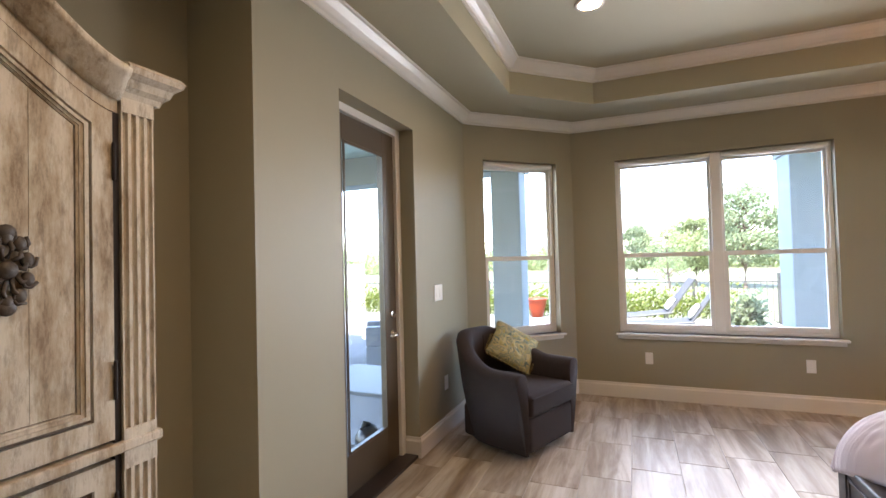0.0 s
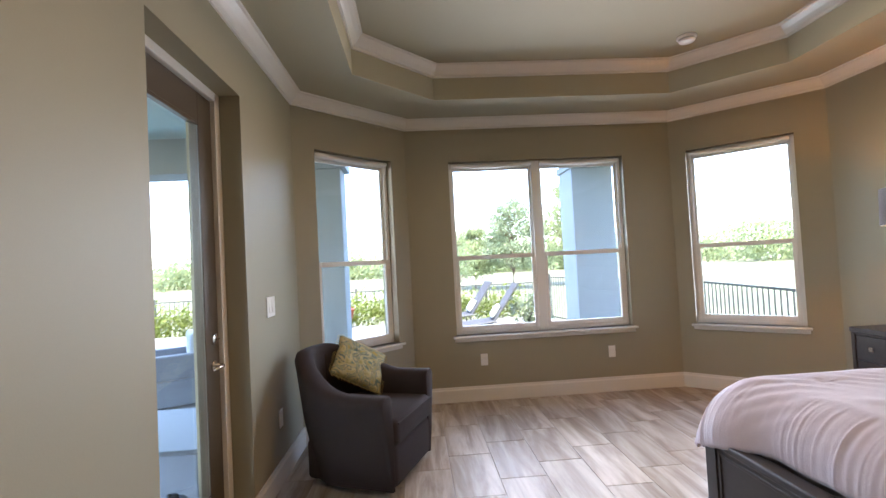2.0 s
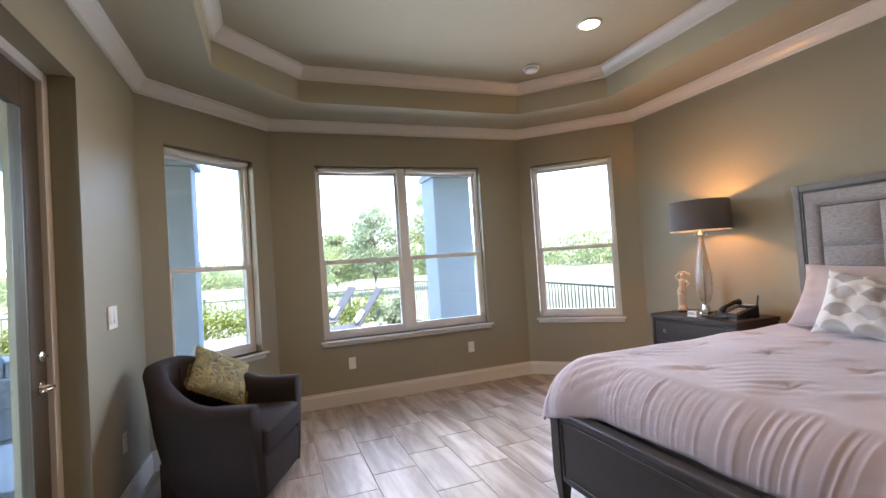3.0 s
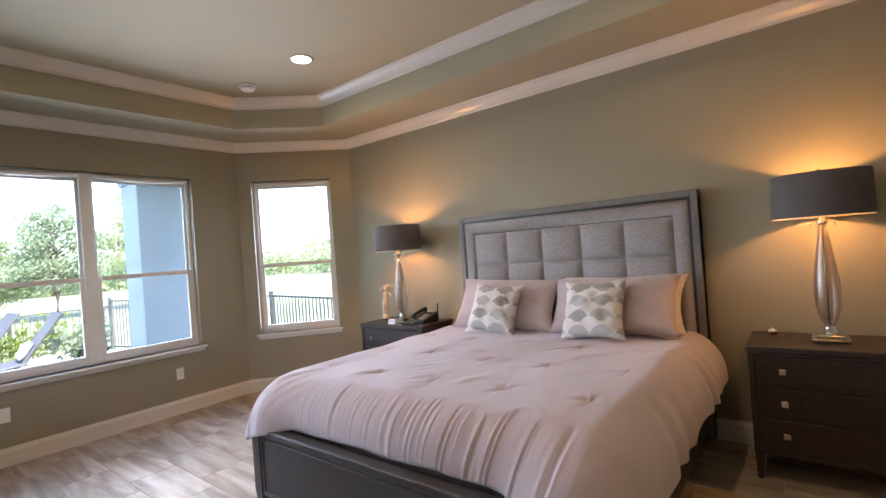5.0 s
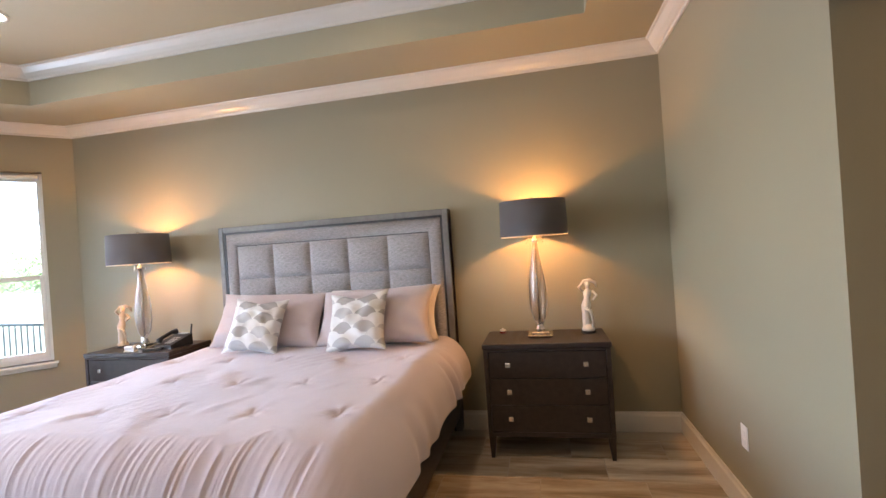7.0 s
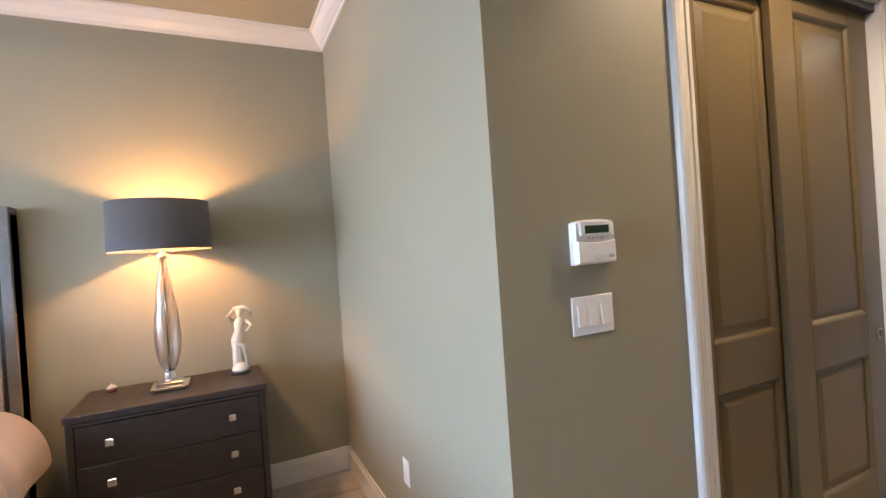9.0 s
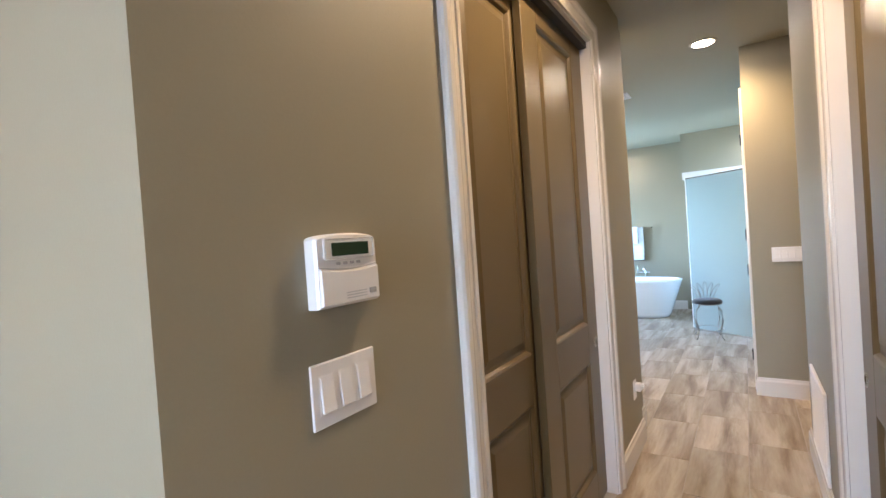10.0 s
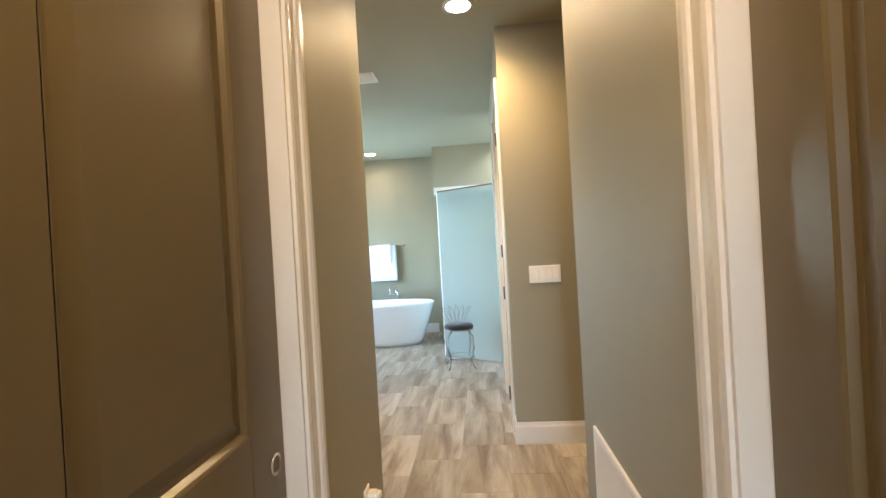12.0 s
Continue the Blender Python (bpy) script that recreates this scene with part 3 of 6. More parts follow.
# grout bed under the tiles
bm = bm_new()
prism(bm, [(ALX - 0.05, SY - 0.1), (EX + 0.1, SY - 0.1), (EX + 0.1, BAYY + 0.04), (BAYE + 0.04, NY + 0.1), (BAYW - 0.04, NY + 0.1), (WX - 0.1, BAYY + 0.04), (WX - 0.1, PIERY + 0.05), (ALX - 0.05, PIERY + 0.05)], -0.06, -0.0025)
box(bm, -1.45, 4.1, -9.9, SY - 0.1, -0.06, -0.0025)
part("floor", bm, GROUT, kind="structure")


# ---- windows ----
def window_unit(name, a, ang, s0, s1, bays, label):
    """A single-hung window in a wall whose room face starts at a and runs at that angle; z 0.645 to 2.39."""
    w = s1 - s0
    ob = thing(name, (a[0], a[1], 0), ang, label, "window", kind="structure")
    ob.matrix_basis = pose(a[0], a[1], 0, 0, 0, ang) @ pose(s0, 0, 0)
    z0, z1 = 0.645, 2.39
    yo, yi = -0.135, -0.075
    fr = 0.032
    bm = boxes((0, fr, yo, yi, z0, z1), (w - fr, w, yo, yi, z0, z1), (fr, w - fr, yo, yi, z1 - 0.05, z1), (fr, w - fr, yo, yi, z0, z0 + 0.03), bevel=0.003)
    part("window_frame", bm, VINYL, ob)
    edges = [fr, w - fr] if bays == 1 else [fr, w / 2 - 0.045, w / 2 + 0.045, w - fr]
    if bays == 2:
        part("mullion", boxes((w / 2 - 0.045, w / 2 + 0.045, yo - 0.005, yi + 0.012, z0 + 0.001, z1 - 0.001), bevel=0.004), VINYL, ob)
    zm = 1.42
    for k in range(0, len(edges), 2):
        x0, x1 = edges[k], edges[k + 1]
        lo = part("lower_sash", boxes((x0, x0 + 0.036, -0.105, yi + 0.004, z0 + 0.03, zm + 0.02), (x1 - 0.036, x1, -0.105, yi + 0.004, z0 + 0.03, zm + 0.02), (x0 + 0.036, x1 - 0.036, -0.105, yi + 0.004, z0 + 0.03, z0 + 0.085), (x0 + 0.036, x1 - 0.036, -0.105, yi + 0.008, zm - 0.022, zm + 0.02), bevel=0.003), VINYL, ob)
        p = part("pane", boxes((x0 + 0.036, x1 - 0.036, -0.093, -0.089, z0 + 0.085, zm - 0.022)), PANE, lo)
        p.visible_shadow = False
        up = part("upper_sash", boxes((x0, x0 + 0.024, yo + 0.002, -0.107, zm - 0.02, z1 - 0.05), (x1 - 0.024, x1, yo + 0.002, -0.107, zm - 0.02, z1 - 0.05), (x0 + 0.024, x1 - 0.024, yo + 0.002, -0.107, z1 - 0.078, z1 - 0.05), bevel=0.003), VINYL, ob)
        p = part("pane", boxes((x0 + 0.024, x1 - 0.024, -0.124, -0.120, zm - 0.022, z1 - 0.078)), PANE, up)
        p.visible_shadow = False
        part("sash_lock", boxes((0.5 * (x0 + x1) - 0.03, 0.5 * (x0 + x1) + 0.03, yi + 0.008, yi + 0.02, zm + 0.0, zm + 0.018), bevel=0.004), VINYL, lo, "white sash lock")
        # rolled shade under the head, sagging a little
        pts = [(x0 + (x1 - x0) * i / 12, -0.045, z1 - 0.028 - 0.018 * math.sin(math.pi * i / 12)) for i in range(13)]
        part("rolled_shade", tube(bm_new(), pts, 0.02, 10), WHITEPL, ob, "white rolled blind under the window head", smooth=True)
    # stool and apron
    part("window_sill", boxes((-0.035, w + 0.035, -0.135, 0.055, z0 - 0.022, z0), bevel=0.004), TRIM, ob, "white painted sill board")
    part("apron", boxes((-0.02, w + 0.02, 0.0, 0.022, z0 - 0.058, z0 - 0.022), bevel=0.003), TRIM, ob)
    return ob


ANG_R = math.degrees(math.atan2(NY - BAYY, BAYE - EX))
ANG_L = math.degrees(math.atan2(BAYY - NY, WX - BAYW))
window_unit("window_1", (EX, BAYY), ANG_R, DIAG_R - 1.03, DIAG_R - 0.15, 1, "white single-hung vinyl window with a rolled blind")
window_unit("window_2", (BAYE, NY), 180, BAYE - 1.885, BAYE - 0.085, 2, "white double single-hung vinyl window with rolled blinds")
window_unit("window_3", (BAYW, NY), ANG_L, DIAG_L - 1.05, DIAG_L - 0.205, 1, "white single-hung vinyl window with a rolled blind")
ob = thing("window_4", (4.05, -9.85, 0), 90, "white fixed bathroom window", "window", kind="structure")
part("window_frame", boxes((0.25, 0.30, -0.12, -0.06, 1.05, 1.95), (2.30, 2.35, -0.12, -0.06, 1.05, 1.95), (1.275, 1.325, -0.12, -0.06, 1.1, 1.90), (0.30, 2.30, -0.12, -0.06, 1.05, 1.1), (0.30, 2.30, -0.12, -0.06, 1.90, 1.95)), VINYL, ob)
part("pane", boxes((0.30, 1.275, -0.095, -0.09, 1.1, 1.90), (1.325, 2.30, -0.095, -0.09, 1.1, 1.90)), PANE, ob).visible_shadow = False

# ---- the patio door ----
pd = thing("door_1", (WX, 1.777, 0), 0, "closed dark bronze full-glass patio door with white frame", "door", kind="structure")
XO, XI = -0.20, -0.125
part("door_frame", boxes((XO, XI + 0.012, 0.0, 0.062, 0, 2.385), (XO, XI + 0.012, 0.861, 0.923, 0, 2.385), (XO, XI + 0.012, 0.062, 0.861, 2.335, 2.385), bevel=0.003), TRIM, pd, "white painted door frame")
slab = part("door_leaf", boxes((-0.185, -0.137, 0.065, 0.215, 0.03, 2.332), (-0.185, -0.137, 0.705, 0.858, 0.03, 2.332), (-0.185, -0.137, 0.215, 0.705, 0.03, 0.27), (-0.185, -0.137, 0.215, 0.705, 2.17, 2.332), bevel=0.002), BRONZE, pd, "dark bronze door leaf")
part("glazing_bead", boxes((-0.137, -0.127, 0.215, 0.235, 0.27, 2.17), (-0.137, -0.127, 0.685, 0.705, 0.27, 2.17), (-0.137, -0.127, 0.235, 0.685, 0.27, 0.29), (-0.137, -0.127, 0.235, 0.685, 2.15, 2.17), bevel=0.003), BRONZE, slab)
p = part("pane", boxes((-0.163, -0.158, 0.215, 0.705, 0.27, 2.17)), PANE, slab)
p.visible_shadow = False
part("threshold", boxes((-0.29, -0.01, 0.0, 0.923, 0.0, 0.022), bevel=0.004), ESPRESSO, pd, "dark wooden threshold")
bm = lathe(bm_new(), [(0.030, 0), (0.030, 0.006), (0.012, 0.010), (0.012, 0.045)], 20)
tube(bm, [(0, 0, 0.045), (0.0, -0.03, 0.05), (0.0, -0.10, 0.048)], [0.011, 0.009, 0.007], 10)
hd = part("door_handle", bm, NICKEL, slab, "brushed nickel lever handle", smooth=True)
hd.matrix_basis = pose(-0.137, 0.79, 0.905, 0, 90, 0) @ pose(0, 0, 0, 0, 0, 0)
bm = lathe(bm_new(), [(0.028, 0), (0.027, 0.012), (0.014, 0.016)], 20)
box(bm, -0.004, 0.004, -0.014, 0.014, 0.016, 0.03, bevel=0.002)
part("deadbolt", bm, NICKEL, slab, "nickel deadbolt").matrix_basis = pose(-0.137, 0.79, 1.045, 0, 90, 0)


# ---- closet doors ----
def casing(name, x, face, y0, y1, top, depth):
    """White casing and jamb round an opening in a hall wall; face is +1 when the hall lies at greater x."""
    ob = thing(name, (x, 0, 0), 0, "white painted casing round the closet opening", "door casing", kind="structure")
    f = face

    def b(xa, xb, *rest):
        return (min(xa, xb), max(xa, xb), *rest)

    prof = [(-0.008, 0.0), (-0.008, 0.010), (0.004, 0.013), (0.014, 0.013), (0.018, 0.009), (0.044, 0.012), (0.050, 0.018), (0.062, 0.022), (0.080, 0.022), (0.090, 0.017), (0.094, 0.010), (0.094, 0.0)]
    bm = bm_new()
    corners = ((y0, -1, 0, 0), (y0, -1, top, 1), (y1, 1, top, 1), (y1, 1, 0, 0))
    rings = [[bm.verts.new((f * t, y + sy * o, z + sz * o)) for o, t in prof] for y, sy, z, sz in corners]
    for a, b_ in zip(rings, rings[1:]):
        for k in range(len(prof) - 1):
            bm.faces.new((a[k], a[k + 1], b_[k + 1], b_[k]))
    bm.faces.new(rings[0])
    bm.faces.new(rings[-1][::-1])
    part("casing", bm, TRIM, ob)
    bm = boxes(b(-f * depth, -f * 0.0005, y0, y0 + 0.018, 0, top), b(-f * depth, -f * 0.0005, y1 - 0.018, y1, 0, top), b(-f * depth, -f * 0.0005, y0 + 0.018, y1 - 0.018, top - 0.018, top))
    part("jamb", bm, TRIM, ob)
    part("track", boxes(b(-f * (depth - 0.01), -f * 0.018, y0 + 0.02, y1 - 0.02, top - 0.05, top - 0.019)), BLACKPL, ob, "dark sliding door track")
    return ob


casing("door_casing_1", HX1, -1, CL_E[0], CL_E[1], 2.44, 0.18)
casing("door_casing_2", HX0, 1, CL_W[0], CL_W[1], 2.44, 0.18)


def sliding_door(name, x, face, y0, y1, pull_y):
    """Two-panel moulded leaf with a recessed pull; face: side of the hall."""
    ob = thing(name, (x, 0, 0), 0, "taupe-brown two-panel sliding closet door with a round nickel pull", "closet door", "sliding closet doors")
    t, w = 0.034, y1 - y0
    st = 0.165
    bm = bm_new()
    xa, xb = (0, t)
    zs = [(0.012, 0.19), (0.748, 0.948), (2.31, 2.41)]
    box(bm, xa, xb, y0, y0 + st, 0.012, 2.41, bevel=0.002)
    box(bm, xa, xb, y1 - st, y1, 0.012, 2.41, bevel=0.002)
    for a, b in zs:
        box(bm, xa, xb, y0 + st, y1 - st, a, b, bevel=0.002)
    leaf = part("leaf", bm, CLOSET, ob)
    for a, b in ((0.19, 0.748), (0.948, 2.31)):
        bm = bm_new()
        ya, yb = y0 + st, y1 - st
        rings = []
        for inset, dx in ((0.0, 0.0), (0.006, -0.004), (0.014, -0.016), (0.026, -0.016), (0.060, -0.006)):
            rings.append([bm.verts.new((xv, yv, zv)) for xv, yv, zv in [((t + dx), ya + inset, a + inset), ((t + dx), yb - inset, a + inset), ((t + dx), yb - inset, b - inset), ((t + dx), ya + inset, b - inset)]])
        for r0, r1 in zip(rings, rings[1:]):
            for i in range(4):
                bm.faces.new((r0[i], r0[(i + 1) % 4], r1[(i + 1) % 4], r1[i]))
        bm.faces.new(rings[-1])
        box(bm, 0.002, t - 0.018, ya, yb, a, b)
        part("panel", bm, CLOSET, leaf)
    bm = bm_new()
    lathe(bm, [(0.027, 0.0), (0.027, 0.003), (0.022, 0.004), (0.020, -0.004), (0.001, -0.006)], 20, cap=False)
    pl = part("pull", bm, NICKEL, leaf, "round recessed nickel pull", smooth=True)
    pl.matrix_basis = pose(t + 0.001, pull_y, 0.835, 0, 90, 0)
    if face < 0:
        ob.matrix_basis = pose(x, 0, 0) @ Matrix.Diagonal((-1, 1, 1, 1))
    return ob


sliding_door("closet_door", HX1 + 0.090, -1, -3.64, -2.85, -3.585)
sliding_door("closet_door", HX1 + 0.131, -1, -3.00, -2.258, -2.338)
sliding_door("closet_door", HX0 - 0.089, 1, -3.31, -2.515, -3.255)
sliding_door("closet_door", HX0 - 0.130, 1, -2.66, -1.89, -1.97)

# doorway and open door in the bathroom wall
ob = thing("door_casing_3", (0.70, -6.24, 0), 0, "white casing and open white door beside the bathroom", "door casing", kind="structure")
bm = bm_new()
box(bm, 0, 0.02, 0.42, 0.5, 0, 2.52, bevel=0.004)
box(bm, 0, 0.02, -0.5, -0.42, 0, 2.52, bevel=0.004)
box(bm, 0, 0.02, -0.42, 0.42, 2.44, 2.52, bevel=0.004)
part("casing", bm, TRIM, ob)
part("jamb", boxes((-0.13, 0, 0.402, 0.42, 0, 2.44), (-0.13, 0, -0.42, -0.402, 0, 2.44), (-0.13, 0, -0.402, 0.402, 2.42, 2.44)), TRIM, ob)
part("door_leaf", boxes((-0.055, -0.02, -0.40, 0.40, 0.01, 2.418), bevel=0.002), TRIM, ob, "white painted door leaf")
for z in (0.28, 1.0, 1.3, 2.1):
    part("hinge", boxes((0.018, 0.03, 0.405, 0.44, z - 0.045, z + 0.045), bevel=0.002), BLACKPL, ob, "black hinge")


# ---- small fittings ----
def switch_plate(name, m, gangs, label, category="light switch"):
    w = 0.07 + 0.046 * (gangs - 1)
    ob = thing(name, (0, 0, 0), 0, label, category)
    ob.matrix_basis = m
    part("plate", boxes((-w / 2, w / 2, 0, 0.006, -0.0575, 0.0575), bevel=0.002), WHITEPL, ob)
    for k in range(gangs):
        c = (k - (gangs - 1) / 2) * 0.046
        if category == "power outlet":
            for z in (-0.02, 0.02):
                part("socket", boxes((c - 0.017, c + 0.017, 0.006, 0.0085, z - 0.014, z + 0.014), bevel=0.002), WHITEPL, ob)
        else:
            part("rocker_gap", boxes((c - 0.0185, c + 0.0185, 0.0055, 0.0065, -0.035, 0.035)), WHITEPL, ob)
            r = part("rocker", boxes((c - 0.0165, c + 0.0165, 0.004, 0.0085, -0.033, 0.033), bevel=0.002), WHITEPL, ob)
            r.matrix_basis = pose(0, 0.001, 0, 5, 0, 0)
    return ob


# local y points into the room
switch_plate("switch_plate", pose(WX, 3.10, 1.16, 0, 0, -90) @ Matrix.Diagonal((1.35, 1, 1.12, 1)), 2, "white two-rocker switch plate on the taupe wall")
switch_plate("switch_plate", pose(HX1, -1.728, 1.163, 0, 0, 90), 3, "white three-rocker switch plate below the alarm keypad")
switch_plate("switch_plate", pose(0.458, -5.61, 1.135, 0, 0, 0), 4, "white four-gang switch plate on the hall's end wall")
for x in (0.345, 1.65):
    switch_plate("outlet_plate", pose(x, NY, 0.40, 0, 0, 180), 1, "white power outlet under the double window", "power outlet")
switch_plate("outlet_plate", pose(WX, 3.22, 0.41, 0, 0, -90), 1, "white power outlet on the wall behind the armchair", "power outlet")
switch_plate("outlet_plate", pose(2.22, SY, 0.42, 0, 0, 0), 1, "white power outlet near the nightstand", "power outlet")
switch_plate("outlet_plate", pose(HX1, -4.19, 0.40, 0, 0, 90), 1, "white power outlet low on the hall wall", "power outlet")
ob = thing("night_light", (HX1 - 0.0085, -4.19, 0.415), 0, "white plug-in night light in the hall outlet", "night light")
part("body", boxes((-0.035, 0, -0.022, 0.022, -0.02, 0.03), bevel=0.006, seg=2), WHITEPL, ob)
part("lens", boxes((-0.05, -0.0355, -0.018, 0.018, 0.0, 0.028), bevel=0.006, seg=2), WHITEPL, ob)

kp = thing("alarm_keypad", (HX1, -1.735, 1.382), 90, "white wall alarm keypad with a dark green display", "alarm keypad")
bm = bm_new()
prof = [(-0.077, -0.066), (0.077, -0.066)] + [(0.077 * math.cos(k * math.pi / 12), 0.054 + 0.012 * math.sin(k * math.pi / 12) ** 0.8) for k in range(13)]
a = [bm.verts.new((x, 0.0, z)) for x, z in prof]
b = [bm.verts.new((x, 0.022, z)) for x, z in prof]
c = [bm.verts.new((x * 0.96, 0.028, z * 0.95)) for x, z in prof]
for r0, r1 in ((a, b), (b, c)):
    for i in range(len(prof)):
        bm.faces.new((r0[i], r0[(i + 1) % len(prof)], r1[(i + 1) % len(prof)], r1[i]))
bm.faces.new(a[::-1])
bm.faces.new(c)
part("body", bm, WHITEPL, kp)
part("display_bezel", boxes((-0.066, 0.060, 0.0285, 0.0315, 0.019, 0.056), bevel=0.004, seg=2), WHITEPL, kp)
part("display", boxes((-0.050, 0.044, 0.0317, 0.0335, 0.025, 0.049), bevel=0.001), LCD, kp, "dark green display")
bm = bm_new()
seam = [(0.073 - 0.146 * i / 12, 0.004 - 0.006 * math.sin(math.pi * i / 12)) for i in range(13)]
for d0, inset in ((0.0285, 0.0), (0.034, 0.003)):
    ring = [bm.verts.new((x * (1 - inset * 8), d0, z - inset)) for x, z in seam] + [bm.verts.new((x * (1 - inset * 8), d0, -0.0625 + inset)) for x in (-0.073, 0.073)]
    if inset:
        for i in range(len(ring)):
            bm.faces.new((low[i], low[(i + 1) % len(ring)], ring[(i + 1) % len(ring)], ring[i]))
        bm.faces.new(ring)
    low = ring
part("flap", bm, WHITEPL, kp)
part("flap_seam", tube(bm_new(), [(x, 0.0288, z + 0.0022) for x, z in seam], 0.0011, 6), SILVERPL, kp)
for k in range(4):
    part("button", boxes((-0.028 + k * 0.017, -0.018 + k * 0.017, 0.0285, 0.0315, 0.009, 0.014), bevel=0.001), SILVERPL, kp)
for k in range(3):
    part("speaker_slot", boxes((-0.036, 0.016, 0.0342, 0.0348, -0.053 + k * 0.005, -0.0518 + k * 0.005)), SILVERPL, kp)
part("badge", boxes((-0.062, -0.044, 0.0342, 0.035, -0.050, -0.040), bevel=0.001), SILVERPL, kp)

# return-air grille
gr = thing("air_grille", (HX0, -4.12, 0.37), -90, "white return-air grille low on the hall wall", "air grille")
part("frame", boxes((-0.28, 0.28, 0, 0.012, 0.195, 0.22), (-0.28, 0.28, 0, 0.012, -0.22, -0.195), (-0.28, -0.255, 0, 0.012, -0.195, 0.195), (0.255, 0.28, 0, 0.012, -0.195, 0.195), bevel=0.003), WHITEPL, gr)
part("backing", boxes((-0.255, 0.255, 0.001, 0.003, -0.195, 0.195)), SILVERPL, gr)
for k in range(26):
    z = -0.188 + k * 0.015
    part("slat", boxes((-0.255, 0.255, 0.003, 0.010, z - 0.0015, z + 0.0035)), WHITEPL, gr)


def downlight(x, y, z):
    ob = thing("recessed_downlight", (x, y, z), 0, "lit round recessed downlight with a white trim ring", "ceiling light", "recessed downlights")
    part("trim_ring", lathe(bm_new(), [(0.072, -0.001), (0.098, -0.001), (0.098, -0.006), (0.075, -0.010), (0.072, -0.001)], 32, cap=False), TRIM, ob, smooth=True)
    part("lens", lathe(bm_new(), [(0.072, -0.002), (0.071, -0.007)], 32), CAN_LENS, ob, "glowing warm lens")


downlight(2.006, 2.80, TZ)
downlight(0.02, 2.85, TZ)
# Fixtures for the two added, unseen bedroom spots.
downlight(2.006, 0.42, TZ)
downlight(0.02, 0.42, TZ)
downlight(0.93, -2.75, CZ)
downlight(0.93, -5.29, CZ)
downlight(2.45, -9.35, CZ)
ob = thing("smoke_detector", (1.987, 3.612, TZ), 0, "white round smoke detector on the ceiling", "smoke detector")
part("base", lathe(bm_new(), [(0.075, 0), (0.075, -0.012), (0.068, -0.016)], 32), WHITEPL, ob, smooth=True)
part("cover", lathe(bm_new(), [(0.062, -0.016), (0.062, -0.034), (0.05, -0.045), (0.02, -0.048)], 32), WHITEPL, ob, smooth=True)
part("vent_ring", lathe(bm_new(), [(0.0635, -0.022), (0.0635, -0.029)], 32), SILVERPL, ob)
ob = thing("ceiling_vent", (1.78, -6.31, CZ), 0, "white square ceiling vent", "ceiling vent")
part("frame", boxes((-0.11, 0.11, -0.11, 0.11, -0.012, 0), bevel=0.004), WHITEPL, ob)
for k in range(7):
    part("slat", boxes((-0.085, 0.085, -0.086 + k * 0.0265, -0.071 + k * 0.0265, -0.018, -0.012)), WHITEPL, ob)


# ---- bed ----
bed = thing("bed", (1.04, 1.195, 0), 0, "king bed with charcoal wooden frame and grey tufted linen headboard", "bed")
# local x runs from the foot to the wall, y across
HWB = 1.006
HB_X = 2.18
hb = part("headboard", boxes((HB_X + 0.008, HB_X + 0.095, -HWB, HWB, 0.05, 1.70)), CHARCOAL, bed)
part("headboard_frame", boxes((HB_X - 0.012, HB_X + 0.10, -HWB, -HWB + 0.045, 0.02, 1.737), (HB_X - 0.012, HB_X + 0.10, HWB - 0.045, HWB, 0.02, 1.737), (HB_X - 0.012, HB_X + 0.10, -HWB + 0.045, HWB - 0.045, 1.692, 1.737), bevel=0.003), GREYWOOD, hb, "grey wooden frame")
part("inlay", boxes((HB_X - 0.006, HB_X + 0.008, -HWB + 0.045, -HWB + 0.062, 0.02, 1.692), (HB_X - 0.006, HB_X + 0.008, HWB - 0.062, HWB - 0.045, 0.02, 1.692), (HB_X - 0.006, HB_X + 0.008, -HWB + 0.062, HWB - 0.062, 1.675, 1.692)), BLACKLINE, hb, "black inlay line")


def puff(bm, x, y0, y1, z0, z1, depth, n=8, power=0.35):
    """A stuffed rectangle whose face bulges towards -x from the plane x."""
    grid = []
    for i in range(n + 1):
        row = []
        for j in range(n + 1):
            u, v = 2 * i / n - 1, 2 * j / n - 1
            b = ((1 - u * u) * (1 - v * v)) ** power
            k = 1 + 0.0 * b
            row.append(bm.verts.new((x - depth * b, y0 + (y1 - y0) * (u * k + 1) / 2, z0 + (z1 - z0) * (v * k + 1) / 2)))
        grid.append(row)
    for i in range(n):
        for j in range(n):
            bm.faces.new((grid[i][j], grid[i + 1][j], grid[i + 1][j + 1], grid[i][j + 1]))
    return bm


yo, yi = HWB - 0.062, HWB - 0.166
bm = bm_new()
roll = [(0.0, 0.0), (-0.014, 0.006), (-0.026, 0.026), (-0.032, 0.052), (-0.028, 0.078), (-0.016, 0.097), (0.004, 0.104)]
rings = []
for dx, ins in roll:
    rings.append([bm.verts.new((HB_X + 0.008 + dx, y, z)) for y, z in ((-yo + ins, 0.3), (-yo + ins, 1.675 - ins), (yo - ins, 1.675 - ins), (yo - ins, 0.3))])
for r0, r1 in zip(rings, rings[1:]):
    for i in range(3):
        bm.faces.new((r0[i], r0[i + 1], r1[i + 1], r1[i]))
part("padded_border", bm, HEADCLOTH, hb, "padded linen border", smooth=True)
tw = 2 * yi / 5
tuft_me = None
for r in range(4):
    for c in range(5):
        bm = puff(bm_new(), 0, 0, tw, 0, 0.277, 0.040, n=12, power=0.42)
        p = part("tufted_square", bm, HEADCLOTH, hb, smooth=True)
        p.matrix_basis = pose(HB_X + 0.002, -yi + c * tw, 1.566 - (r + 1) * 0.277)
